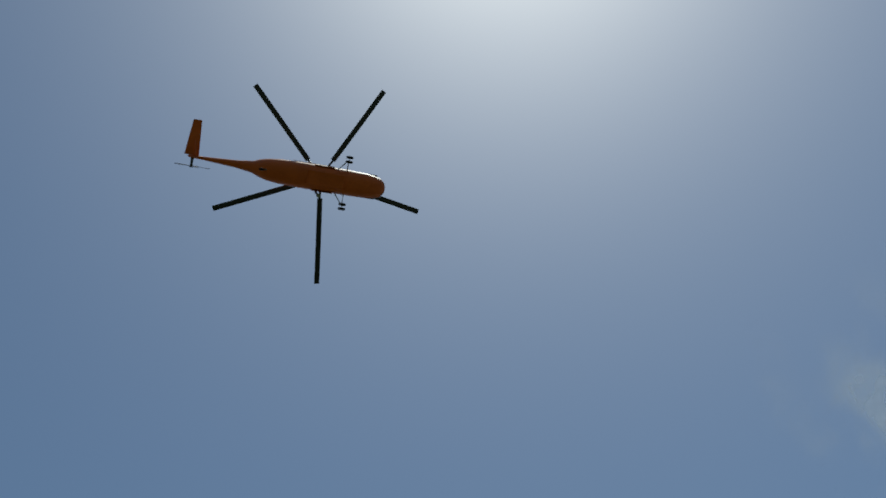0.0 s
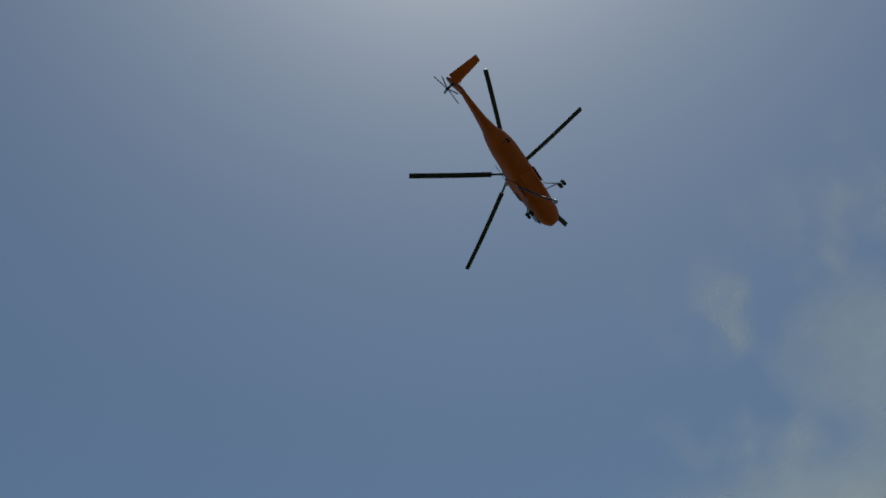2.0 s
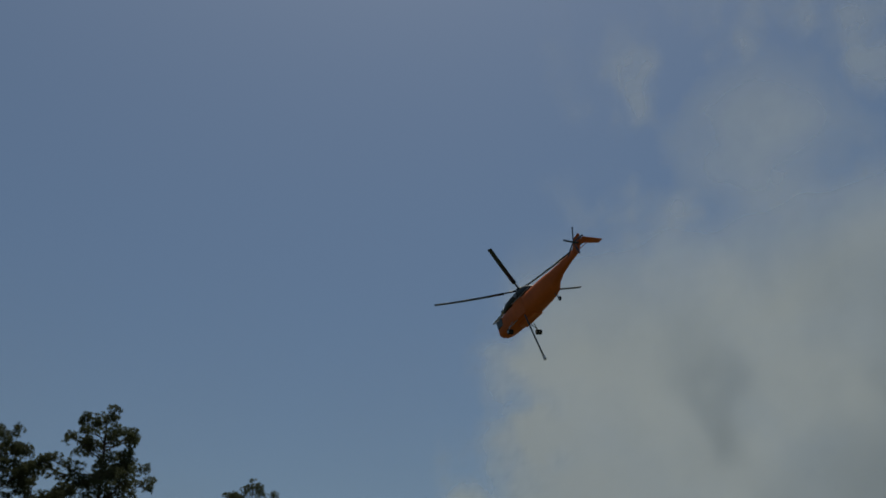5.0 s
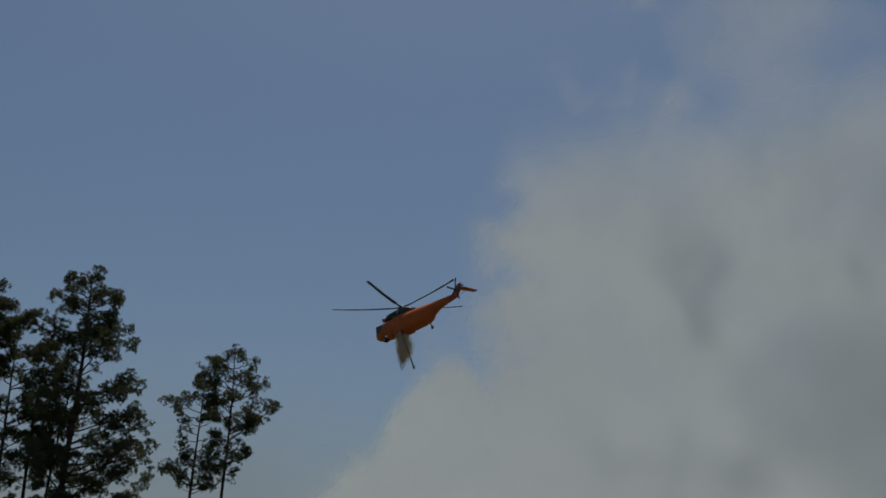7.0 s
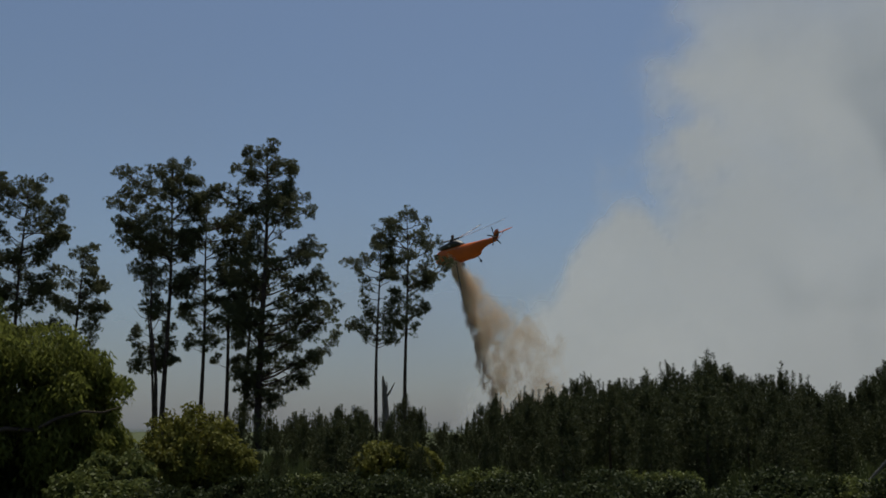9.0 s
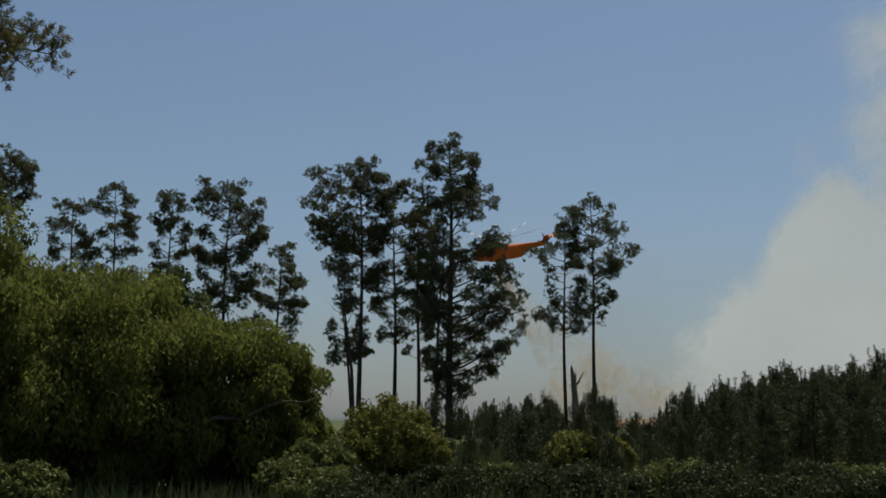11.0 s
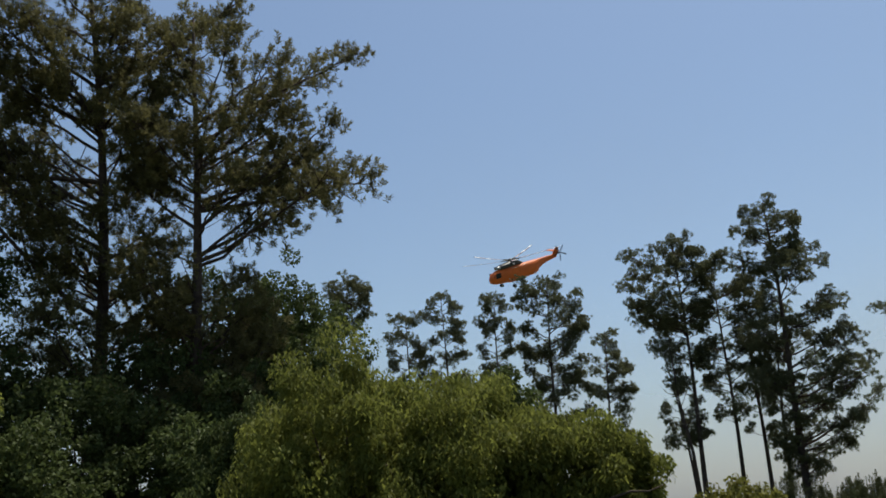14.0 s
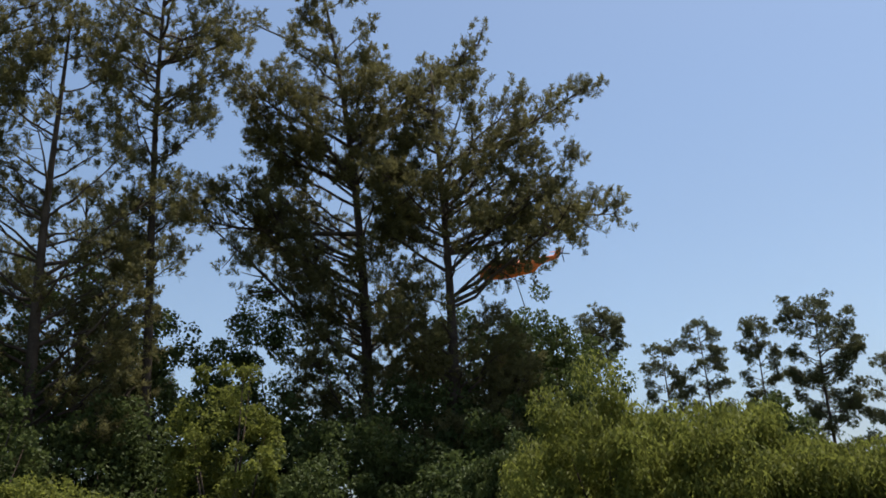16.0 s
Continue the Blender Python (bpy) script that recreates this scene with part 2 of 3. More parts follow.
            limb(stem(max(z1 - rise, 0.5)), stem(z1) + way * reach, 0.35 if flat else 0.12)
    for z0, x, z1 in boughs:
        limb(stem(z0), stem(z0) * [1, 1, 0] + right * x + away * rng.normal() * 0.4 + up * z1, 0.4, 1.6)
    for z0, x, z1, m in stubs:
        p0, p1 = stem(z0), stem(z0) * [1, 1, 0] + right * x + up * z1
        part("dead_limb", tube([p0, (p0 + p1) / 2 + up * 0.12, p1], [0.075, 0.055, 0.02], 6), m, root, "bare broken limb")
    for _ in range(5):
        clump(stem(height) + rng.normal(size=3) * [0.35, 0.35, 0.3] - up * 0.35, up * 0, rng.uniform(0.35, 0.5))
    cs, ax = np.concatenate(cs), np.concatenate(ax)
    if brush:
        # upright shoots like bottle brushes
        ln = rng.uniform(0.7, 1.35, (len(cs), 1))
        cs = np.concatenate([cs + ax * ln * q for q in (0.0, 0.1, 0.2)])
        v, f = spikes(rng, cs, np.concatenate([ax] * 3), 10, 0.25, 0.034, 0.8)
    else:
        v, f = spikes(rng, cs, ax, 20, 0.24 * tuft, 0.036 * tuft, 0.6)
    raw("crown", v, f, mat, root)
    return root


def leafy(az, dist, height, width, seed, label, mat, name="broadleaf_tree", count=16000, size=0.13, droop=0.3, low=0.05, lobes=46, trunk=0.16, slim=0.30, depth=0.8, puff=1.0):
    """A rounded leafy tree: clumps of single leaves over a lobed outline, on forking limbs."""
    rng = np.random.default_rng(seed)
    root = new(name)
    root.matrix_world = Matrix.Translation(at(az, dist))
    tagged(root, label, "tree" if height > 4 else "shrub")
    a = radians(az)
    right, away = np.array([math.cos(a), -math.sin(a), 0]), np.array([math.sin(a), math.cos(a), 0])
    mids = []
    for k in range(lobes):
        d = unit(rng, 1)[0]
        q = rng.uniform(0.5, 0.92)
        z = height * (low + (1 - low) * (0.5 + 0.5 * d[2] * q))
        mids.append(right * d[0] * q * width / 2 + away * d[1] * q * width / 2 * depth + np.array([0, 0, z]))
    mids = np.array(mids)
    fork = np.array([0, 0, height * 0.22])
    smooth(part("trunk", tube([(0, 0, -0.2), fork * 0.6 + right * 0.05, fork], [trunk * 1.3, trunk, trunk * 0.8], 7), BARK, root))
    for m in mids[:: max(1, lobes // 14)]:
        b = (fork + m) / 2 + np.array([0, 0, -0.12 * height * rng.random()])
        smooth(part("limb", tube([fork, b, m], [trunk * 0.5, trunk * 0.28, trunk * 0.08], 5), BARK, root))
    per = count // lobes
    cs = []
    for m in mids:
        rr = width * rng.uniform(0.07, 0.15) * puff
        o = unit(rng, per) * rng.uniform(0.2, 1.0, (per, 1)) ** 0.35 * rr
        o[:, 2] *= 0.85
        if droop > 0.6:
            o[:, 2] -= rng.random(per) ** 2 * height * 0.07
        cs.append(m + o)
    cs = np.concatenate(cs)
    cs = cs[cs[:, 2] > 0.05]
    v, f = leaves(rng, cs, droop, size, size * slim)
    raw("crown", v, f, mat, root)
    return root


def young_pine(seed, height):
    """A young plantation pine: a leader with upright candles and whorls down to the ground."""
    rng = np.random.default_rng(seed)
    root = new("young_pine")
    root["tall"] = height + 0.4
    part("trunk", tube([(0, 0, -0.2), (0.05, 0, height * 0.5), (0, 0, height)], [0.09, 0.06, 0.015], 6), BARK, root)
    cs, ax, candles = [], [], []
    z = height
    while z > 0.5:
        reach = min(0.28 + 0.95 * math.sqrt(max(height - z, 0)), 2.2) * rng.uniform(0.7, 1.1)
        for k in range(5):
            th = rng.uniform(0, math.tau)
            way = np.array([math.cos(th), math.sin(th), 0])
            tip = way * reach * rng.uniform(0.6, 1.1) + np.array([0, 0, z + 0.25 * reach])
            for u in np.linspace(0.3, 1, int(2 + reach * 2)):
                m = 3
                b = way * reach * u * 0.9 + np.array([0, 0, z - 0.1 + 0.35 * reach * u * u])
                cs.append(b + rng.normal(size=(m, 3)) * 0.2)
                w = way * 0.4 + np.array([0, 0, 1.0]) + rng.normal(size=(m, 3)) * 0.3
                ax.append(w / np.linalg.norm(w, axis=1)[:, None])
            # upright candle at the limb's end
            m = 9
            up = 0.45 + 1.0 * rng.random() ** 1.5
            candles.append(tip + np.stack([rng.normal() * 0.1 * np.linspace(0, 1, m), rng.normal() * 0.1 * np.linspace(0, 1, m), np.linspace(-0.1, up, m)], 1))
        z -= rng.uniform(0.42, 0.72)
    m = 8
    cs.append(np.stack([np.zeros(m), np.zeros(m), np.linspace(height - 0.5, height + 0.25, m)], 1))
    ax.append(np.tile([0, 0, 1.0], (m, 1)))
    v, f = spikes(rng, np.concatenate(cs), np.concatenate(ax), 10, 0.30, 0.036)
    candles = np.concatenate(candles)
    v2, f2 = spikes(rng, candles, np.tile([0, 0, 1.0], (len(candles), 1)), 8, 0.26, 0.040, 1.0)
    raw("crown", np.concatenate([v, v2]), np.concatenate([f, f2 + len(v)]), YOUNG, root)
    return root


# ---- the large structure and the woods ----
ground()

FAR = "tall mature pine with bare trunk and dark clumped crown"
pine(0.4, 85, 27.4, [(26.9, .9, 1.1), (25.8, 2.4, 2.6), (24.4, 2.4, 2.4), (23.0, 5.2, 2.2), (22.4, 2, 4.6), (20.4, 1.5, 2.4), (18.4, 1.6, 4.4), (16.4, 2.6, 4.2), (14.6, 2.6, 5.2), (13.0, 2.4, 6.4), (11.4, 2, 6.0), (9.4, 2, 4.0), (7.4, 1, 5.2), (5.6, 1, 4.5), (4.4, 1, 2)], 11, "tallest pine with tiered one-sided crown of dark needles", 0.36, dens=1.0)
pine(-5.0, 88, 25.8, [(25.3, 2.4, 1.2), (24.1, 4.3, 2.0), (22.4, 4.9, 2.3), (20.4, 5.2, 2.3), (18.8, 4.6, 2.0), (17.3, 2, 1.6), (14.8, 3.2, .6), (12.8, 2.5, .4), (7.6, 1.4, .8)], 12, FAR, 0.26, dens=1.3)
pine(-5.3, 89, 17.0, [(16.4, 1.0, .8), (10.3, 1.4, 1.3), (9.2, 1.2, 1.7), (7.6, 2.0, .8)], 25, "thin leaning pine with a few low clumps", 0.15, lean=(-1.7, 0), dens=0.9)
pine(-2.9, 90, 22.9, [(22.4, 1.2, 1.2), (20.8, 1.8, 3), (18.8, 1.6, 3.3), (16.8, 1.6, 3), (14.8, 2, 2.5), (12.3, 2.4, 2), (9.8, 1.3, 1.5)], 13, FAR, 0.22)
pine(-1.45, 92, 21.4, [(20.8, 1.5, 1.5), (18.8, 2, 2), (16.8, 2, 2), (13.8, 1.5, 1.5), (10.8, 1.5, 1.2), (7.8, 1.2, 1.2)], 14, FAR, 0.22)
pine(-0.5, 89, 19.2, [(17.8, 1.5, 1), (14.8, 1.5, 1), (11.8, 1.5, 1.0), (6.8, 1, 1)], 15, FAR, 0.2, lean=(0.9, 0))
pine(7.3, 92, 20.8, [(20.3, .6, 1), (18.8, 1.5, 1.5), (17.6, 2.8, 1.1), (15.8, 2, 1.5), (13.8, 1.2, 1.8), (12.3, 1, 1.5), (11.4, 2.5, 1.5), (10.6, 1, 2)], 16, "slender pine with thin open crown", 0.2, dens=0.75, tuft=0.9)
pine(9.0, 94, 23.6, [(23.1, 1, 1), (22.1, 2, 2), (20.9, 3.2, 2.2), (19.3, 3.2, 4.5), (17.6, 2.5, 2.4), (16.1, 1.5, 2.3), (14.6, 1.2, 2.3), (13.1, 1, 2.2), (11.6, .8, 1.3)], 17, "slender pine with thin open crown", 0.22, dens=0.8, tuft=0.9)
pine(-19.4, 105, 26.3, [(25.7, 1.2, 1.2), (24.2, 2, 1.8), (22.2, 2, 2), (19.7, 2, 2), (17.2, 2, 2), (14.7, 1.6, 2)], 18, FAR, 0.24, dens=1.3)
pine(-21.6, 105, 24.2, [(23.4, 1.5, 1), (21.8, 2.5, 1.5), (19.8, 2.5, 2), (17.3, 2, 2), (14.7, 2, 2)], 19, FAR, 0.24, dens=1.3)
pine(-16.2, 105, 25.8, [(25.3, 1.5, 1), (23.8, 1.8, 1.8), (21.8, 1.5, 1.8), (19.8, 1.5, 1.5), (17.8, 1.5, 1.5), (15.8, 1.5, 2), (12.8, 2, 2)], 20, FAR, 0.22, dens=1.3)
pine(-13.0, 100, 25.9, [(25.4, 2.5, 1.6), (23.9, 3.5, 3), (21.9, 3, 4), (19.9, 3.2, 3.5), (17.9, 3, 2.5), (15.9, 2.5, 3.5), (13.9, 2, 3), (11.4, 1.5, 2.5)], 21, FAR, 0.26, dens=1.3)
pine(-9.9, 98, 19.2, [(18.5, 1.2, 1), (17, 2.3, 1.5), (15, 2, 2), (13, 2, 2.2), (11, 2, 2), (9, 1.5, 2)], 22, FAR, 0.22, dens=1.4)
NEAR = "tall pine close by with long spreading limbs and brown-green needles"
pine(-34.4, 42, 25.8, [(25.0, 1.0, 1.8), (24.5, 1.2, 6.8), (23.1, 1.6, 5.6), (21.8, 1.8, 6.4), (20.5, 2.0, 6.3), (19.2, 2.4, 6.2), (18.0, 2.2, 6.0), (16.6, 1.6, 7.7, 0.9), (14.2, 3.0, 2.0), (12.8, 3.5, 3.2), (11.4, 3.6, 3.8), (9.8, 3.8, 4), (7.8, 4, 4)], 31, NEAR, 0.36, mat=NEEDLE, dens=1.8, brush=True, boughs=((14.8, -3.0, 17.2),))
pine(-39.6, 44, 32.5, [(31.8, 1, 1.6), (30.4, 1.4, 2.4), (28.8, 1.3, 1.8), (27.4, 3.2, 2.0), (26.4, 5.4, 1.8), (25.2, 5.2, 1.8), (24.0, 5.0, 1.8), (22.8, 6.2, 1.7), (21.6, 4.8, 1.7), (20.4, 7.6, 1.8), (19.2, 5.2, 2.0), (17.9, 8.4, 1.5, 0.3), (17.0, 4.2, 3.0), (15.8, 3.4, 3.4), (14.4, 3.2, 3.6), (12.8, 3.6, 3.6), (11.2, 3.6, 3.6), (9.4, 3.8, 3.5), (7.6, 3.6, 3.5)], 32, NEAR, 0.36, mat=NEEDLE, dens=1.6, brush=True, sweep=-1.9, boughs=((21.8, 7.0, 28.6), (22.5, 5.2, 26.4)), stubs=((24.3, 2.0, 22.6, DEADWOOD), (27.0, -5.2, 29.9, BARK)))
pine(-52.5, 40, 31.5, [(30.6, 3, 3), (29.2, 4, 4), (27.8, 3.6, 4.8), (26.3, 3.6, 3), (24.9, 2.8, 3.0), (23.6, 2.2, 2.6), (22.2, 2.4, 2.2), (21.2, 1.4, 1.2), (20.0, 1.0, 1.4), (18.6, .8, 3.0), (17.4, 1.0, 1.2), (16.2, .9, 1.1), (15.2, .7, 1.2)], 33, "thin dark pine with sparse short limbs", 0.27, mat=NEEDLE, dens=0.9, brush=True)
pine(-58.6, 38, 25, [(24, 1.4, 1.4), (22.8, 2, 2.2), (21.4, 2.5, 2.5), (19.8, 3, 3.6), (18.2, 3.5, 4.6), (16.6, 4, 3.6), (15, 4.5, 4), (13, 4.5, 4.5), (11, 4.5, 4.5), (9, 4, 4.5), (6, 4, 4)], 34, NEAR, 0.33, mat=NEEDLE, dens=1.0, brush=True)
pine(-56.5, 45, 20, [(19.5, 1.5, 1.5), (18, 2.4, 2.4), (16.5, 3, 3), (15, 3.5, 3.5), (13, 3.5, 3.5), (11, 3.5, 3.5), (9, 3.5, 3.5)], 36, "dense dark pine at the wood's edge", 0.26, mat=NEEDLE, dens=1.1, brush=True)
pine(-64.0, 37, 31, [(30.2, 2, 2), (28.6, 3, 3), (27, 3, 4.2), (25.4, 3, 4.2), (23.8, 2.5, 3), (22, 2, 2.4), (19, 2, 2)], 37, NEAR, 0.3, mat=NEEDLE, dens=1.0, brush=True)
pine(-23.9, 60, 17.2, [(16.9, 1.0, .9), (16.0, 1.3, 1.1), (15.1, .9, 1.0), (14.2, .7, .7)], 35, "small leaning pine with a single top tuft", 0.14, lean=(-1.6, 0), dens=0.8)

# the broken stem between the two slender pines
snag = new("dead_snag")
snag.matrix_world = Matrix.Translation(at(7.85, 88))
tagged(snag, "broken bare grey dead pine stem", "tree")
smooth(part("trunk", tube([(0, 0, -0.2), (0.05, 0, 1.8), (0.0, 0, 3.4), (-0.1, 0.05, 4.7), (-0.16, 0, 5.5), (-0.26, 0, 6.1), (-0.3, 0, 6.5)], [0.36, 0.31, 0.29, 0.25, 0.2, 0.13, 0.03], 8), DEADWOOD, snag))
part("dead_limb", tube([(-0.02, 0, 4.5), (0.34, 0.05, 4.95), (0.52, 0, 5.3), (0.82, 0, 5.9)], [0.13, 0.1, 0.07, 0.03], 6), DEADWOOD, snag)
part("splinter", tube([(0.05, 0, 5.0), (0.1, 0, 5.6), (0.06, 0, 6.0)], [0.1, 0.06, 0.015], 5), DEADWOOD, snag)
dead = new("dead_pine")
dead.matrix_world = Matrix.Translation(at(-5.25, 87))
tagged(dead, "thin dead leaning pine with bare twigs", "tree")
smooth(part("trunk", tube([(0, 0, -0.2), (-0.3, 0, 6), (-1.0, 0, 11), (-1.2, 0, 16)], [0.2, 0.16, 0.1, 0.03], 6), BARK, dead))
for z, x, e in ((8.5, -2.9, 10), (10, 0.7, 13), (11, -2.6, 12.2), (12.5, .3, 15), (7.5, .6, 9.5)):
    part("dead_limb", tube([(-0.3 - (z - 6) * .14, 0, z), (x * .5 - .6, 0.1, (z + e) / 2 - .2), (x, 0, e)], [0.05, 0.035, 0.012], 5), DEADWOOD, dead)

# broadleaf trees and shrubs under and before the pines
DARK = "dark green broadleaf tree beneath the pines"
for i, (a, d, h, w) in enumerate([(-27.8, 49, 14.8, 7), (-29.8, 50, 17.0, 8), (-28.9, 45, 14.4, 6.5), (-31.6, 46, 15.0, 7), (-32.8, 48, 16.2, 8), (-26.8, 42, 10.5, 7), (-44.3, 45, 16.4, 8), (-46.8, 41, 10.5, 7), (-36.5, 42, 10.5, 9), (-31.5, 40, 9.0, 7), (-47.5, 44, 12.5, 8), (-40.0, 38, 8.0, 8), (-34.0, 36, 6.0, 7), (-44.0, 35, 6.5, 7), (-51.2, 42, 14.2, 7), (-29.5, 37, 5.5, 6), (-53.8, 47, 16.0, 7), (-57.5, 44, 17.0, 9), (-63.0, 40, 15.0, 9)]):
    leafy(a, d, h, w, 140 + i, DARK, BROAD, count=18000, size=0.17, slim=0.36, lobes=120, puff=0.72, droop=0.6)
leafy(-47.8, 33, 9.4, 4.4, 45, "light green young broadleaf tree", WILLOW, count=24000, size=0.13, slim=0.3, lobes=130, puff=0.75, droop=0.6)
leafy(-55.0, 37, 9.0, 7, 46, "mid green broadleaf tree at the wood's edge", BROAD, count=18000, size=0.17, slim=0.36, lobes=130, puff=0.72, droop=0.6)
leafy(-61.5, 33, 8.5, 6, 47, "mid green broadleaf tree at the wood's edge", BROAD, count=18000, size=0.17, slim=0.36, lobes=130, puff=0.72, droop=0.6)
leafy(-58.0, 30, 5.0, 6, 48, "light green young broadleaf tree", WILLOW, count=24000, size=0.13, slim=0.3, lobes=130, puff=0.75, droop=0.6)
leafy(-52.0, 30, 3.8, 4, 49, "light green young broadleaf tree", WILLOW, count=24000, size=0.13, slim=0.3, lobes=130, puff=0.75, droop=0.6)
leafy(-17.5, 72, 14.0, 9, 50, DARK, BROAD, count=16000, size=0.26, slim=0.5)
leafy(-23.0, 75, 13.0, 9, 54, DARK, BROAD, count=16000, size=0.26, slim=0.5)
LOW = "bushy yellow-green willow with hanging narrow leaves"
for a, d, h, w, n, k in ((-25.4, 24.8, 6.75, 6.2, 75000, 51), (-18.9, 24.2, 5.6, 6.2, 75000, 52), (-13.0, 23.6, 4.35, 5.0, 50000, 55), (-9.4, 23.2, 3.7, 2.4, 18000, 56)):
    leafy(a, d, h, w, k, LOW, WILLOW, name="willow", count=n, size=0.155, droop=1.25, lobes=int(22 * w), slim=0.16, puff=0.8 if w > 3 else 1.0, trunk=0.02 * h, low=0.02)
leafy(-31.0, 28, 5.6, 4.4, 53, DARK, BROAD, count=40000, size=0.145, droop=1.3, lobes=110, slim=0.2, puff=0.8, trunk=0.12)
# one bare bough sweeps out below the willow's leaves
willow = [o for o in bpy.data.objects if o.name.startswith("willow") and o.parent is None][2]
home = willow.matrix_world.translation
smooth(part("bough", tube([at(q, d + 1.0, z) - home for q, d, z in ((-18.5, 22.6, 0.9), (-16.9, 21.6, 1.32), (-16.0, 21.5, 1.5), (-14.4, 21.3, 1.55), (-13.1, 21.2, 1.7), (-11.7, 21.2, 1.66), (-10.5, 21.1, 1.92), (-9.2, 21.0, 2.06), (-8.2, 21.0, 2.04), (-7.3, 21.0, 2.16))], [.075, .07, .06, .055, .05, .042, .036, .028, .02, .008], 7), BARK, willow))
for i, (a, d, h, w) in enumerate([(-3.2, 22, 2.35, 2.2), (-4.9, 21.5, 1.5, 1.6), (-1.4, 22.5, 1.55, 1.5), (7.6, 27, 1.35, 2.2), (9.4, 28, 1.3, 1.8), (-7.3, 20.5, 1.35, 1.6), (-9.0, 20, 1.0, 1.4), (-23.5, 19, 1.0, 1.6)]):
    leafy(a, d, h, w, 60 + i, "yellowing shrub in the meadow" if i < 5 else "green shrub in the meadow", YELLOWING if i < 5 else SHRUB, name="meadow_shrub", count=10000, size=0.12, droop=0.9, lobes=130, slim=0.22, puff=0.7, trunk=0.05)

# low brush in the open meadow before the tall pines
rb = np.random.default_rng(17)
for i in range(26):
    leafy(-8 + i * 1.75 + rb.uniform(-0.9, 0.9), rb.uniform(18.5, 22), rb.uniform(0.5, 1.05), rb.uniform(1.2, 2.6), 340 + i, "low dark green brush in the meadow", SHRUB if i % 6 == 0 else BRUSH, name="low_brush", count=3600, size=0.10, droop=0.6, lobes=50, slim=0.24, puff=0.8, trunk=0.03)

# shaded growth under the willows
for i in range(12):
    leafy(-31 + i * 2.0 + rb.uniform(-.5, .5), rb.uniform(24, 26), rb.uniform(1.2, 2.4), rb.uniform(2.0, 3.2), 370 + i, "shaded green growth under the willow", BROAD, name="undergrowth", count=6500, size=0.13, droop=1.0, lobes=60, slim=0.22, puff=0.9, trunk=0.03)

# young pine plantation
kinds = [young_pine(70 + k, h) for k, h in enumerate((4.2, 5.0, 5.8, 6.6, 5.4, 4.6))]
# the wood's crest rises and dips along the view, in degrees
CREST_AT = (-12, 1.4, 3.4, 5.2, 7.6, 10.7, 12, 13.5, 15.5, 18.3, 20.8, 23.3, 27.5, 29.8, 31.3, 33.7, 37, 40, 48)
CREST = (0.4, 0.6, 1.2, 1.6, 1.0, 1.1, 0.6, 1.9, 1.8, 2.5, 3.1, 3.3, 3.8, 3.0, 2.5, 2.4, 3.8, 2.9, 3.0)
rng = np.random.default_rng(9)
spots = []
for row in range(4):
    dist = (62, 69, 77, 87)[row]
    a = -13.0 + rng.uniform(0, 1)
    while a < 47:
        spots.append((a, dist + rng.uniform(-3, 3)))
        a += math.degrees((1.7 + 0.2 * row) / dist) * rng.uniform(0.75, 1.35)
for row in range(7):
    dist = (23.5, 27, 31, 36, 42, 48, 55)[row]
    a = -11.0 + rng.uniform(0, 1)
    while a < 47:
        spots.append((a, dist + rng.uniform(-2, 2)))
        a += math.degrees(1.7 / dist) * rng.uniform(0.7, 1.4)
for a, d in spots:
    k = kinds[int(rng.integers(len(kinds)))]
    grow = rng.uniform(0.62, 1.0)
    crest = float(np.interp(a, CREST_AT, CREST))
    size = k["tall"]
    grow = min(grow * 1.6, (1.7 + d * math.tan(radians(crest - 1.3 * rng.random() ** 0.8))) / size)
    if d < 59:
        grow = (1.7 + d * math.tan(radians(rng.uniform(crest - 2.6, crest - 0.7) - max(0, 34 - d) * 0.07))) / size
    if d < 29 and 32 < a < 42:
        continue
    m = Matrix.Translation(at(a, d)) @ Matrix.Rotation(rng.uniform(0, 6.28), 4, "Z")
    t = copy_thing(k, m)
    t.matrix_world = m @ Matrix.Scale(grow, 4)
    tagged(t, "young dark green plantation pine with upright candles", "tree", "young pine plantation")
for i, k in enumerate(kinds):
    k.matrix_world = Matrix.Translation(at(-10 + i * 9.5, 74 + i)) @ Matrix.Scale(0.62, 4)
    tagged(k, "young dark green plantation pine with upright candles", "tree", "young pine plantation")


# hazy wood far behind the plantation
rf = np.random.default_rng(23)
pts = []
for i in range(70):
    p = at(rf.uniform(27, 62), rf.uniform(375, 410))
    h = rf.uniform(13, 21)
    o = unit(rf, 220) * rf.uniform(0.3, 1, (220, 1)) ** 0.5 * np.array([4.2, 4.2, h * 0.42])
    pts.append(o + np.array([p.x, p.y, h * 0.58]))
v, f = leaves(rf, np.concatenate(pts), 0.0, 1.3, 0.5)
tagged(raw("far_wood", v, f, YOUNG), "distant hazy pine wood under the smoke", "wood", kind="stuff")


# ---- pipe railing of a raised stair ----
def railing():
    root = new("stair_railing")
    root.matrix_world = Matrix.Translation(at(36.9, 26.0)) @ Matrix.Rotation(radians(-36.9), 4, "Z")
    tagged(root, "weathered galvanised pipe railing of an outdoor stair", "railing")
    for x in (0.0, 0.84):
        part("post", tube([(x, 0, -0.1), (x, 0, 1.52)], [0.04, 0.04], 8), PIPE, root)
    part("post", tube([(-1.15, 0, -0.1), (-1.15, 0, 0.25)], [0.04, 0.04], 8), PIPE, root)
    for z in (1.48, 1.11, 0.74):
        part("rail", tube([(-0.02, 0, z), (0.87, 0, z)], [0.034, 0.034], 8), PIPE, root)
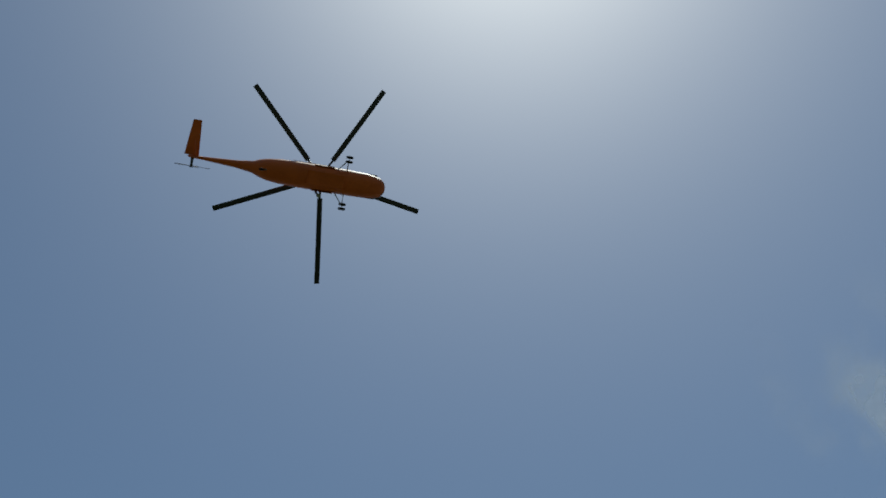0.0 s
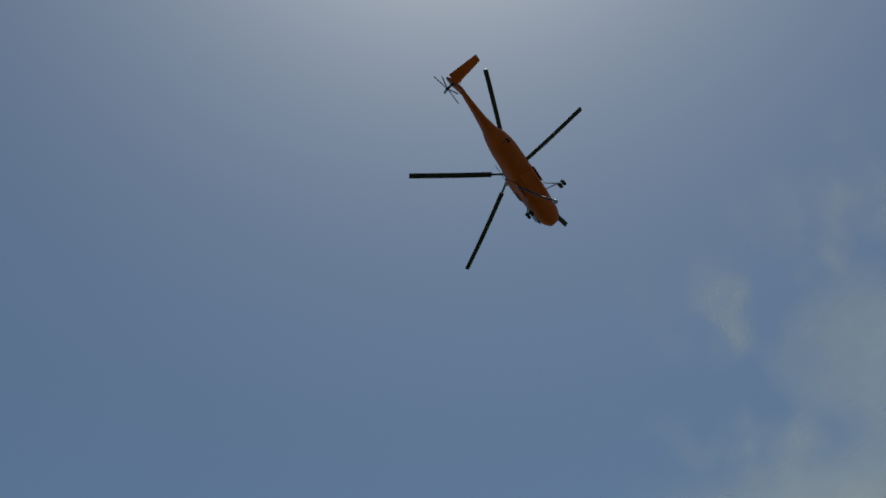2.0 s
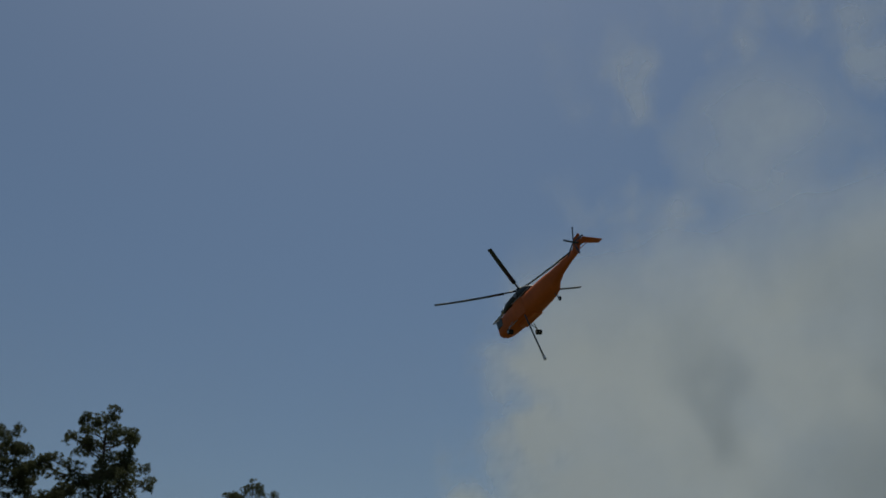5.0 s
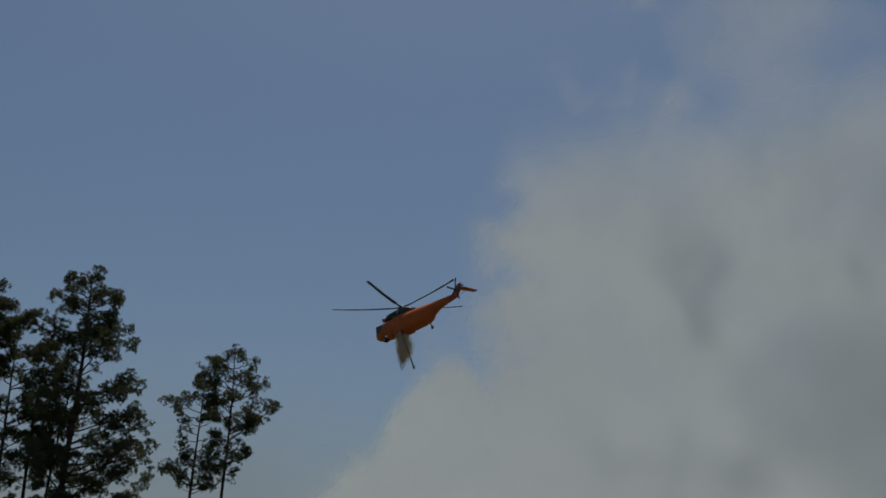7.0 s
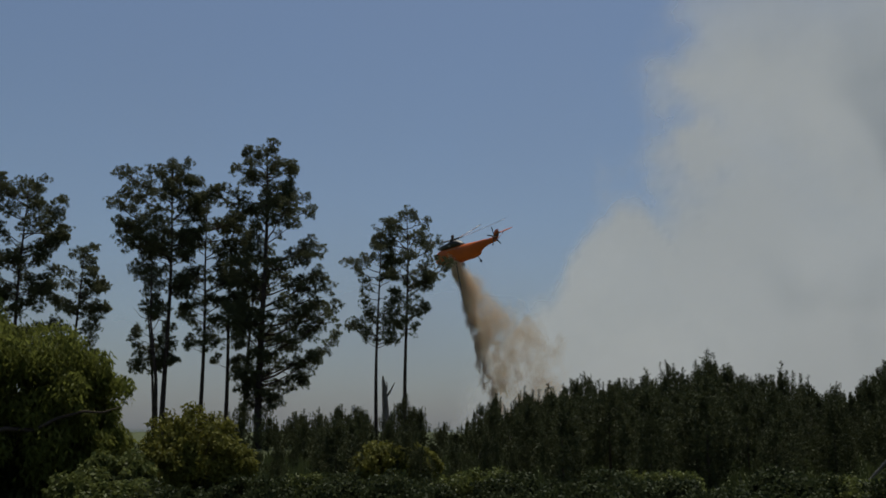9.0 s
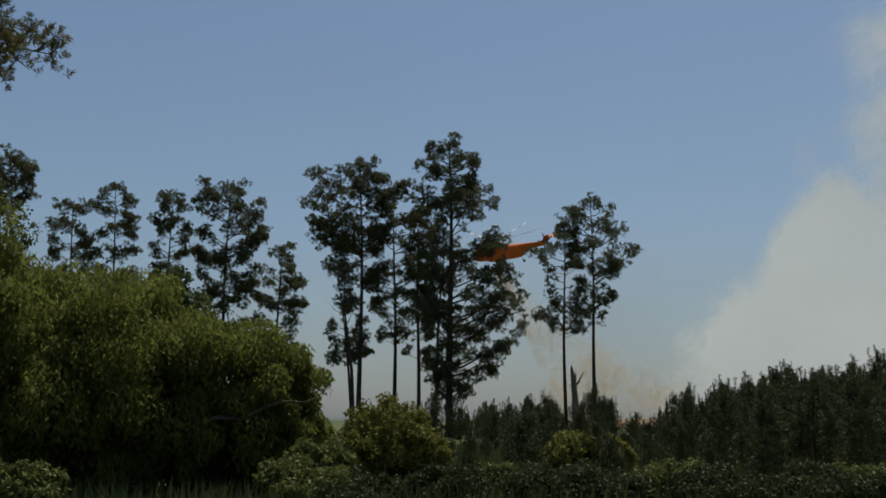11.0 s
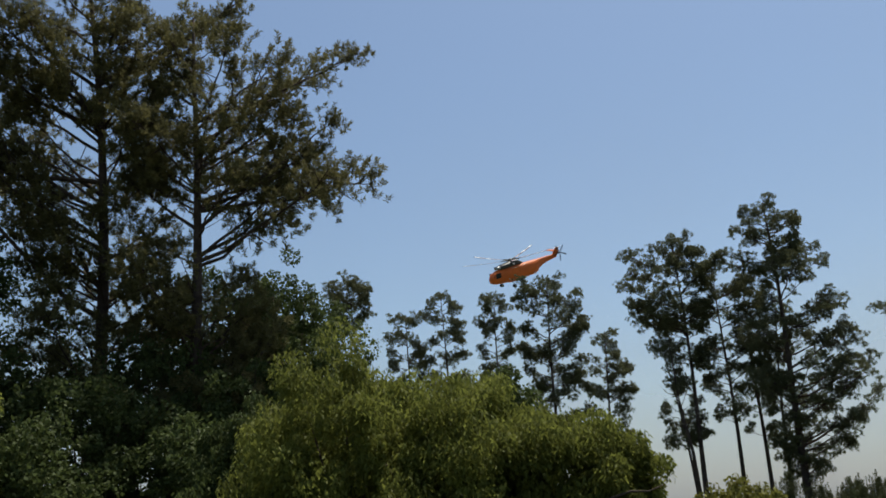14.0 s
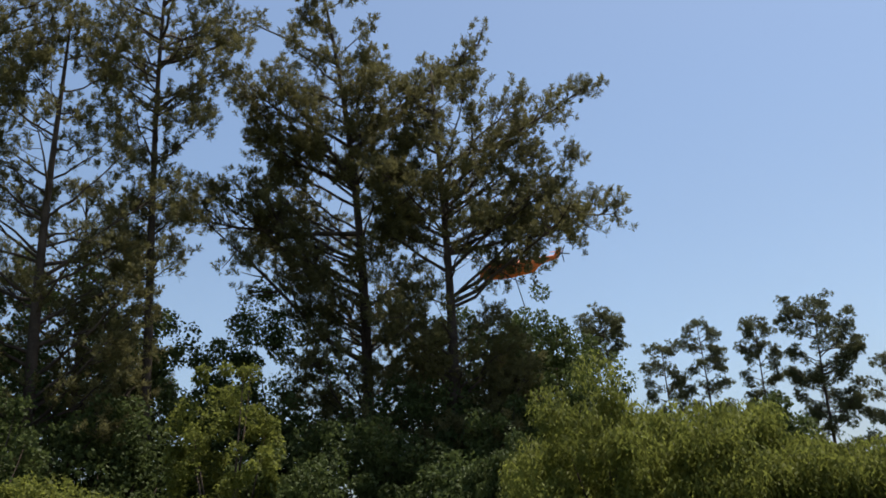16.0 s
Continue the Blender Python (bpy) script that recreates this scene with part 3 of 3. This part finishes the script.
    for z, e in ((1.48, -1.2), (1.11, -0.9)):
        part("sloping_rail", tube([(0, 0, z), (e, 0, 0.16)], [0.034, 0.034], 8), PIPE, root)
    part("platform_edge", box(-0.05, 0.92, -0.05, 0.8, 0.42, 0.5, 0.01), PIPE, root)


railing()


# ---- smoke over the woods ----
def smoke_sheet(dist, seed, fields, strength, label, az0=4.0, mat=None):
    """A drifting bank of smoke far behind the trees; its density thins towards ragged edges."""
    az = np.linspace(az0, 66, int(180 * (66 - az0) / 62))
    el = np.linspace(-0.5, 50, 150)
    v, f, dens = [], [], []
    for e in el:
        for a in az:
            q = Vector((a * 0.10, e * 0.10, seed))
            wob = noise.fractal(q, 1.0, 2.0, 5)
            wob2 = noise.fractal(q * 2.3 + Vector((7, 3, 1)), 1.0, 2.0, 5)
            d = (dist + 4 * noise.noise(q * 0.5) + 1.2 * noise.noise(q * 1.4)) / (1 + 0.33 * math.tan(radians(max(e, 0))))
            h = d * math.tan(radians(e))
            v.append(tuple(at(a, d, h)))
            dens.append(max(0.0, min(1.0, fields(a + 2.9 * wob2 + 2 * noise.noise(q * 1.2), e + 2.2 * wob + 1.5 * noise.noise(q * 1.3 + Vector((3, 3, 3))), wob, wob2))))
    n = len(az)
    for j in range(len(el) - 1):
        for i in range(n - 1):
            f.append((j * n + i, j * n + i + 1, (j + 1) * n + i + 1, (j + 1) * n + i))
    ob = smooth(raw("smoke_plume", v, f, mat or SMOKE))
    at_ = ob.data.attributes.new("thickness", "FLOAT", "POINT")
    at_.data.foreach_set("value", np.array(dens, np.float32) * strength)
    tagged(ob, label, "smoke", kind="structure")
    return ob


def smoke_material(name, tone):
    m = bpy.data.materials.new(name)
    m.use_nodes = True
    n, l = m.node_tree.nodes, m.node_tree.links
    n.remove(n["Principled BSDF"])
    at_ = n.new("ShaderNodeAttribute")
    at_.attribute_name = "thickness"
    co, tex = n.new("ShaderNodeTexCoord"), n.new("ShaderNodeTexNoise")
    tex.inputs["Scale"].default_value, tex.inputs["Detail"].default_value = 0.02, 6
    l.new(co.outputs["Object"], tex.inputs["Vector"])
    mr = n.new("ShaderNodeMapRange")
    mr.inputs["From Min"].default_value, mr.inputs["From Max"].default_value = 0.3, 0.7
    mr.inputs["To Min"].default_value, mr.inputs["To Max"].default_value = 0.93, 1.03
    l.new(tex.outputs["Fac"], mr.inputs["Value"])
    mul = n.new("ShaderNodeMath")
    mul.operation, mul.use_clamp = "MULTIPLY", True
    l.new(at_.outputs["Fac"], mul.inputs[0])
    l.new(mr.outputs[0], mul.inputs[1])
    dif, tl, tr = n.new("ShaderNodeBsdfDiffuse"), n.new("ShaderNodeBsdfTranslucent"), n.new("ShaderNodeBsdfTransparent")
    for q in (dif, tl):
        q.inputs["Color"].default_value = (*tone, 1)
    half, mix = n.new("ShaderNodeMixShader"), n.new("ShaderNodeMixShader")
    half.inputs[0].default_value = 0.5
    l.new(dif.outputs[0], half.inputs[1])
    l.new(tl.outputs[0], half.inputs[2])
    l.new(mul.outputs[0], mix.inputs[0])
    l.new(tr.outputs[0], mix.inputs[1])
    l.new(half.outputs[0], mix.inputs[2])
    l.new(mix.outputs[0], n["Material Output"].inputs["Surface"])
    return m


SMOKE = smoke_material("pale_smoke", (0.76, 0.765, 0.765))
# dark grey tone that dims the sky behind the sheet
HAZE = smoke_material("sky_dimming_haze", (0.41, 0.43, 0.50))


def step(lo, hi, x):
    q = max(0.0, min(1.0, (x - lo) / (hi - lo)))
    return q * q * (3 - 2 * q)


def column(a, e, w, w2):
    body = step(22.0, 27.5, a) * (1 - step(20.5, 29.0, e - 0.05 * (a - 30)))
    rise = 13.2 - 0.95 * max(0.0, 22.3 - a) - 0.5 * max(0.0, a - 22.3)
    bump = 1.1 * (1 - step(-1.8, 1.2, e - rise)) * step(8, 16, a)
    return max(body, bump) * max(0.87, 0.96 + 0.15 * w + 0.08 * w2)


def upper(a, e, w, w2):
    puffs = step(-0.3, 0.7, w2 + 0.25 * w) * step(29, 36, a) * (1 - step(36, 44, e))
    core = max(0, 1 - math.hypot((a - 42) / 6.5, (e - 31.5) / 4.5)) ** 0.7
    return max(0.55 * puffs, 0.72 * core)


# low smoke haze, spread all round and upwards to darken the lower sky
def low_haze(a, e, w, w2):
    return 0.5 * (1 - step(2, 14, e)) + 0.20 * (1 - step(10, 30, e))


smoke_front = smoke_sheet(330, 1.3, column, 0.92, "pale grey-brown smoke column rising over the woods")
smoke_high = smoke_sheet(430, 5.1, upper, 0.75, "thin white smoke wisps high in the sky")
smoke_low = smoke_sheet(530, 9.7, low_haze, 0.85, "thin grey smoke haze, widened to darken the sky near the horizon", -66.0, HAZE)


# ---- the helicopter ----
def skin(stations, sides=20, power=2.6):
    """A closed hull from rounded cross-sections: (x, half width, bottom, top)."""
    bm = bmesh.new()
    rings = []
    for x, w, b, t in stations:
        ring = []
        for k in range(sides):
            a = k * math.tau / sides
            c, s = math.cos(a), math.sin(a)
            y = math.copysign(abs(c) ** (2 / power), c) * w
            z = (b + t) / 2 + math.copysign(abs(s) ** (2 / power), s) * (t - b) / 2
            ring.append(bm.verts.new((x, y, z)))
        rings.append(ring)
    for r, s in zip(rings, rings[1:]):
        for k in range(sides):
            bm.faces.new((r[k], s[k], s[(k + 1) % sides], r[(k + 1) % sides]))
    bm.faces.new(rings[0])
    bm.faces.new(rings[-1][::-1])
    bmesh.ops.recalc_face_normals(bm, faces=bm.faces)
    return bm


def plate(outline, thick, axis="y"):
    """A flat panel with bevelled edges from an outline of (x, z) or (x, y)."""
    bm = bmesh.new()
    if axis == "y":
        lo = [bm.verts.new((x, -thick / 2, z)) for x, z in outline]
        hi = [bm.verts.new((x, thick / 2, z)) for x, z in outline]
    else:
        lo = [bm.verts.new((x, y, -thick / 2)) for x, y in outline]
        hi = [bm.verts.new((x, y, thick / 2)) for x, y in outline]
    bm.faces.new(lo[::-1])
    bm.faces.new(hi)
    for i in range(len(lo)):
        j = (i + 1) % len(lo)
        bm.faces.new((lo[i], lo[j], hi[j], hi[i]))
    bmesh.ops.recalc_face_normals(bm, faces=bm.faces)
    bmesh.ops.bevel(bm, geom=list(bm.edges), offset=thick * 0.3, segments=2, affect="EDGES")
    return bm


def moved(bm, m):
    bmesh.ops.transform(bm, matrix=m, verts=bm.verts)
    return bm


def wheel(parent, x, y, z, r, w):
    wh = part("wheel", moved(tube([(0, -w / 2, 0), (0, -w / 2 + .03, 0), (0, w / 2 - .03, 0), (0, w / 2, 0)], [r * .85, r, r, r * .85], 18), Matrix.Translation((x, y, z))), RUBBER, parent)
    part("rim", moved(tube([(0, -w / 2 - .02, 0), (0, w / 2 + .02, 0)], [r * .5, r * .5], 14), Matrix.Translation((x, y, z))), STEEL, wh)
    return wh


def helicopter():
    h = new("helicopter")
    tagged(h, "orange firefighting helicopter with five black rotor blades, snorkel and belly tank", "helicopter")
    smooth(part("fuselage", skin([(5.22, .28, -3.0, -2.35), (5.08, .58, -3.22, -2.08), (4.75, .82, -3.42, -1.78), (4.2, .98, -3.58, -1.42), (3.5, 1.06, -3.68, -1.18), (2, 1.09, -3.74, -1.08), (0, 1.09, -3.78, -1.05),
        (-2, 1.09, -3.78, -1.05), (-3.8, 1.04, -3.72, -1.08), (-4.8, .92, -3.62, -1.1), (-5.5, .74, -3.38, -1.12), (-6.0, .52, -2.9, -1.12), (-7.2, .34, -2.4, -1.12), (-8.6, .24, -2.1, -1.15), (-9.7, .17, -1.95, -1.15), (-10.1, .14, -1.9, -1.15)]), ORANGE, h))
    # tail pylon swept up and back
    part("tail_pylon", plate([(-9.3, -1.95), (-8.9, -1.25), (-9.7, -1.15), (-10.6, -.15), (-11.35, -.05), (-11.3, -.8), (-10.5, -1.85)], .24), ORANGE, h)
    part("stabiliser", moved(plate([(-10.45, -.1), (-10.62, -3.1), (-11.3, -3.1), (-11.65, -.1)], .1, "z"), Matrix.Translation((0, 0, -.72)) @ Matrix.Rotation(radians(-3), 4, "X")), ORANGE, h)
    part("stabiliser_strut", tube([(-10.7, -.1, -1.55), (-10.95, -1.4, -.74)], [.035, .035], 6), ORANGE, h)
    # engine housing and rotor pylon, black
    smooth(part("engine_housing", skin([(3.25, .3, -1.2, -.95), (3.05, .66, -1.25, -.6), (2.2, .9, -1.25, -.34), (.9, .92, -1.25, -.24), (.55, .74, -1.25, -.1), (-.6, .70, -1.25, -.02), (-1.2, .62, -1.25, -.14), (-2.1, .38, -1.25, -.62), (-2.6, .18, -1.2, -1.0)], 16, 3.0), BLACK, h, "black engine and gearbox housing"))
    for y in (.42, -.42):
        smooth(part("engine_intake", moved(tube([(0, 0, 0), (.5, 0, 0), (.58, 0, 0)], [.3, .3, .26], 14), Matrix.Translation((2.95, y, -.82))), STEEL, h))
        part("exhaust", tube([(.2, y * 1.9, -.75), (.0, y * 2.5, -.72)], [.2, .2], 12), STEEL, h)
    # cockpit glass, cabin windows and doors
    for y in (-1, 1):
        part("windscreen", moved(box(-.05, .05, -.38, .38, -.3, .3, .04), Matrix.Translation((4.72, y * .42, -2.02)) @ Matrix.Rotation(radians(y * 22), 4, "Z") @ Matrix.Rotation(radians(-38), 4, "Y")), GLASSY, h)
        part("chin_window", moved(box(-.04, .04, -.2, .2, -.2, .2, .04), Matrix.Translation((5.02, y * .4, -2.98)) @ Matrix.Rotation(radians(y * 28), 4, "Z")), GLASSY, h)
        part("cockpit_window", box(3.35, 4.5, y * 1.0 - .06, y * 1.0 + .06, -2.5, -1.6, .05), GLASSY, h)
        part("cabin_door", box(-.95, .75, y * 1.105 - .012, y * 1.105 + .012, -3.3, -1.4, .01), ORANGE, h)
        part("door_rail", box(-2.7, .9, y * 1.12 - .02, y * 1.12 + .02, -1.36, -1.30, .01), STEEL, h)
    part("belly_tank", box(-1.6, 1.5, -.62, .62, -3.86, -3.66, .08), ORANGE, h, "orange belly water tank")
    # landing gear on outrigger legs
    for y in (-1, 1):
        part("gear_leg", tube([(1.75, y * .95, -3.0), (1.6, y * 1.9, -3.9), (1.56, y * 1.95, -4.4)], [.07, .07, .06], 8), STEEL, h)
        part("gear_brace", tube([(.9, y * 1.0, -3.3), (1.58, y * 1.9, -3.95)], [.045, .045], 8), STEEL, h)
        for dy in (-.19, .19):
            wheel(h, 1.56, y * 1.98 + dy, -4.42, .3, .2)
    part("tail_leg", tube([(-5.0, 0, -3.5), (-5.4, 0, -4.3)], [.07, .06], 8), STEEL, h)
    wheel(h, -5.42, 0, -4.36, .24, .16)
    # rotor mast and spinning head
    smooth(part("rotor_mast", tube([(0, 0, -.4), (0, 0, .02)], [.24, .18], 14), STEEL, h))
    rotor = smooth(part("main_rotor", tube([(0, 0, -.12), (0, 0, .04), (0, 0, .22), (0, 0, .3)], [.42, .52, .4, .15], 16), BLACK, h))
    for k in range(5):
        turn = Matrix.Rotation(k * math.tau / 5, 4, "Z")
        smooth(part("blade_cuff", moved(tube([(.4, 0, .06), (1.3, 0, .1), (1.95, 0, .14)], [.14, .1, .09], 8), turn), BLACK, rotor))
        bm = bmesh.new()
        rows = []
        for i in range(11):
            q = i / 10
            x = 1.85 + q * 7.75
            z = .13 + .55 * q + .35 * q * q
            tw = radians(7 - 8 * q)
            rows.append([bm.verts.new((x, c * .23 * math.cos(tw) - b * math.sin(tw), z + c * .23 * math.sin(tw) + b)) for c, b in ((1, 0), (.45, .035), (-1, .0), (.45, -.028))])
        for r, s in zip(rows, rows[1:]):
            for j in range(4):
                bm.faces.new((r[j], s[j], s[(j + 1) % 4], r[(j + 1) % 4]))
        bm.faces.new(rows[0])
        bm.faces.new(rows[-1][::-1])
        bmesh.ops.recalc_face_normals(bm, faces=bm.faces)
        blade = part("blade", moved(bm, turn), BLADE, rotor)
        # the blade's upper face is pale; two white bands stand in for sun glints
        for label, x0, x1, m, lift, half in (("upper_skin", 2.2, 9.5, BLADE_TOP, .040, .2), ("white_band", 5.0, 6.3, GLINT_WHITE, .052, .25), ("white_band", 8.0, 9.4, GLINT_WHITE, .052, .25)):
            bm = bmesh.new()
            rows = []
            for i in range(7):
                x = x0 + (x1 - x0) * i / 6
                q = (x - 1.85) / 7.75
                z = .13 + .55 * q + .35 * q * q + lift
                tw = radians(7 - 8 * q)
                rows.append([bm.verts.new((x, c * half * math.cos(tw), z + c * half * math.sin(tw) + b)) for c, b in ((.85, -.02), (.45, .0), (-.85, -.015))])
            for r, t in zip(rows, rows[1:]):
                for j in range(2):
                    bm.faces.new((r[j], r[j + 1], t[j + 1], t[j]))
            bmesh.ops.solidify(bm, geom=list(bm.faces), thickness=.008)
            part(label, moved(bm, turn), m, blade)
    # tail rotor on the port side of the pylon
    tail = part("tail_rotor", tube([(0, -.7, 0), (0, -.25, 0), (0, .12, 0)], [.13, .1, .15], 12), BLACK, h)
    tail.location = (-10.95, .8, -1.05)
    for k in range(5):
        part("tail_blade", moved(plate([(.12, -.06), (.35, -.1), (1.6, -.1), (1.6, .1), (.35, .1), (.12, .06)], .035, "y"), Matrix.Rotation(k * math.tau / 5, 4, "Y")), BLADE, tail)
    # refill snorkel hanging from the tank
    hose = smooth(part("snorkel_hose", tube([(0, 0, 0), (.02, 0, -1.4), (0, .02, -3.0), (.02, 0, -4.8), (0, 0, -5.6)], [.1, .09, .09, .09, .1], 10), BLACK, h, "black ribbed snorkel hose"))
    hose.location = (-.7, 1.15, -3.6)
    part("pump_head", tube([(0, 0, -5.5), (0, 0, -5.95)], [.14, .16], 10), STEEL, hose)
    return h, rotor, tail, hose


heli, rotor, tail_rotor, hose = helicopter()

# seconds, place, turn about the length, the beam and the upright
HELI = [
    (0, -6.29, 48.99, 69.79, -34.3, -4.6, 14.1),
    (0.5, 0.15, 49.46, 68.19, -38.1, -0.5, 23.0),
    (1, 8.08, 50.09, 67.18, -43.0, 2.6, 30.8),
    (1.5, 15.01, 51.91, 65.88, -41.7, 6.0, 39.9),
    (2, 20.80, 54.94, 63.83, -34.8, 8.8, 48.3),
    (2.5, 27.09, 58.50, 61.15, -24.6, 11.6, 57.6),
    (3, 31.47, 64.34, 56.78, -17.3, 13.2, 69.3),
    (3.5, 34.21, 69.30, 54.36, -14.7, 12.9, 80.1),
    (4, 37.01, 74.55, 51.55, -13.9, 12.4, 88.0),
    (4.2, 38.45, 76.88, 49.99, -13.8, 12.0, 90.8),
    (5, 41.88, 87.06, 45.30, -10.3, 10.1, 98.8),
    (5.6, 42.36, 95.53, 42.92, -6.2, 8.9, 103.2),
    (6.5, 41.14, 109.35, 39.87, -1.5, 7.5, 108.7),
    (7, 40.44, 117.36, 37.37, -3.0, 6.4, 111.7),
    (7.5, 39.25, 125.66, 35.38, -7.8, 4.6, 111.7),
    (8, 37.60, 134.25, 33.76, -12.9, 3.0, 111.9),
    (8.5, 35.17, 142.68, 32.87, -18.0, 1.8, 113.8),
    (9.2, 29.77, 153.38, 32.18, -21.6, 0.5, 118.0),
    (9.9, 22.62, 162.36, 32.22, -22.8, -0.6, 124.8),
    (10.8, 11.74, 170.31, 33.45, -23.3, -0.6, 140.4),
    (11, 9.32, 171.56, 33.85, -23.5, -0.1, 145.4),
    (11.8, -2.36, 174.61, 36.25, -22.8, 3.0, 171.0),
    (12.5, -15.36, 173.39, 39.32, -21.2, 6.8, 195.1),
    (13.2, -29.72, 168.87, 42.72, -18.4, 11.2, 215.1),
    (13.5, -34.78, 166.41, 44.15, -16.5, 13.6, 221.4),
    (14, -43.37, 161.58, 46.36, -14.5, 18.0, 228.2),
    (14.5, -52.30, 155.88, 48.26, -14.2, 20.1, 231.3),
    (15, -61.37, 149.62, 49.94, -14.1, 20.4, 233.6),
    (15.5, -70.74, 142.84, 51.36, -14.1, 17.6, 234.8),
    (16, -80.38, 135.52, 53.13, -14.5, 12.5, 235.3),
]
# blade angle at given seconds; the rotor turns at about 1280 degrees a second
PHASES = [(0, 9.9), (0.5, 0.9), (1, 62.8), (1.5, 57.1), (2, 58.5), (2.5, 65.7), (3, 0.3), (3.5, 69.9), (4, 61.2), (6.5, 49.3), (7, 39.7), (7.5, 27.5), (8, 16.5), (8.5, 5.0), (13.5, 0), (14, 62), (14.5, 55), (15, 50), (16.1, 60)]


def blade_angle():
    """Unwound angles: the whole number of fifths nearest to the true rate."""
    out = [PHASES[0]]
    for t, p in PHASES[1:]:
        t0, p0 = out[-1]
        want = p0 + 1282 * (t - t0)
        out.append((t, p + 72 * round((want - p) / 72)))
    return out


def heli_pose(t):
    i = max(k for k in range(len(HELI)) if HELI[k][0] <= t + 1e-6)
    i = min(i, len(HELI) - 2)
    q = (t - HELI[i][0]) / (HELI[i + 1][0] - HELI[i][0])
    return pose(*[a + (b - a) * q for a, b in zip(HELI[i][1:], HELI[i + 1][1:])])


# ---- the water drop ----
def spray_mesh(seed, count, size, spread, mat):
    """A loose cluster of drops, one rigid piece of the falling water."""
    rng = np.random.default_rng(seed)
    p = unit(rng, count) * rng.random((count, 1)) ** 0.45 * np.array(spread)
    q = np.array([(1, 0, -.7), (-.5, .87, -.7), (-.5, -.87, -.7), (0, 0, 1.6)])
    s = size * rng.uniform(0.5, 1.4, (count, 1, 1))
    v = (p[:, None, :] + q[None] * s).reshape(-1, 3)
    f = (np.arange(count)[:, None, None] * 4 + np.array([(0, 1, 3), (1, 2, 3), (2, 0, 3), (0, 2, 1)])[None]).reshape(-1, 3)
    me = bpy.data.meshes.new("spray")
    me.from_pydata(v.tolist(), [], f.tolist())
    me.materials.append(mat)
    return me


water = new("water_drop")
tagged(water, "brownish water falling from the helicopter's belly tank as spray", "water")
heavy = [spray_mesh(200 + k, 70, 0.05, (0.4, 0.4, 1.1), STREAM) for k in range(6)]
middle = [spray_mesh(210 + k, 80, 0.038, (0.85, 0.85, 1.2), WATER) for k in range(6)]
fine = [spray_mesh(220 + k, 85, 0.031, (1.05, 0.95, 1.2), WATER) for k in range(6)]
TANK = Vector((0.3, 0, -2.45))


def drop_rows(t0, drag, jitter, wind):
    """In the tank till t0, then falling with the helicopter's speed, slowed by the air."""
    rows = [(r[0], Matrix.Translation(pose(*r[1:]) @ TANK)) for r in HELI if r[0] < t0 - 0.05]
    p = heli_pose(t0) @ TANK
    v = (p - heli_pose(t0 - 0.2) @ TANK) / 0.2 + jitter
    rows.append((t0, Matrix.Translation(p)))
    t, dt, n = t0, 0.05, 0
    while t < 15.9:
        v += (Vector((0, 0, -9.8)) - (v - wind) / drag) * dt
        p = p + v * dt
        t, n = t + dt, n + 1
        if p.z < 0.6:
            p.z = 0.6
            rows.append((t, Matrix.Translation(p)))
            break
        if n % 6 == 0:
            rows.append((t, Matrix.Translation(p)))
    rows.append((16.05, Matrix.Translation(p)))
    return rows


def falling_water():
    """Heavy water keeps the helicopter's speed; the finer it breaks, the sooner the air stops it."""
    rng = random.Random(5)
    t, n = 6.5, 0
    while t < 10.7:
        q = rng.random() ** 1.1 * (0.7 if t < 6.9 else 1.0)
        if t > 9.3:
            q = 0.35 + 0.65 * q
        kind = heavy if q < 0.17 else middle if q < 0.45 else fine
        ob = tagged(new("spray", kind[n % 6]), kind="stuff")
        ob.parent = water
        drag = 1 / (0.2 + 0.9 * q)
        loose = 0.14 + 0.7 * q
        jit = Vector((rng.gauss(0, loose), rng.gauss(0, loose), -8.5 + rng.gauss(0, 0.5 + loose)))
        walk(ob, drop_rows(t, drag, jit, Vector((2.4 * q, 0, 0))))
        t += 0.0011 if t < 9.3 else 0.004
        n += 1


def motions():
    walk(heli, [(r[0], pose(*r[1:])) for r in HELI])
    ang = blade_angle()
    ts, ps = [a for a, _ in ang], [b for _, b in ang]
    walk(rotor, [(k / 30, pose(0, 0, 0, 0, 0, float(np.interp(k / 30, ts, ps)) % 360)) for k in range(481)])
    walk(tail_rotor, [(k / 30, pose(-10.95, .8, -1.05, 0, (k * 41) % 360, 0)) for k in range(481)])
    swing = [(0, 0, 5), (2.8, 0, 4), (3.5, 7, 0), (4.2, 10, 0), (5.6, -6, 20), (6.5, -8, 32), (7, 0, 18), (7.5, 8, -4), (8, 25, -5), (8.5, 20, 0), (10, 6, 10), (13.2, 8, 10), (14.5, 10, 28), (15, 10, 18), (15.5, 10, 8), (16.05, 10, 5)]
    walk(hose, [(t, pose(-.7, 1.15, -3.6, lateral, trail, 0)) for t, lateral, trail in swing])
    falling_water()
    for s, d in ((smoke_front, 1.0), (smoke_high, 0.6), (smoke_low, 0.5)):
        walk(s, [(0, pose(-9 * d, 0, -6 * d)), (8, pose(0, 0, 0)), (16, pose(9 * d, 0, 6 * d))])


motions()
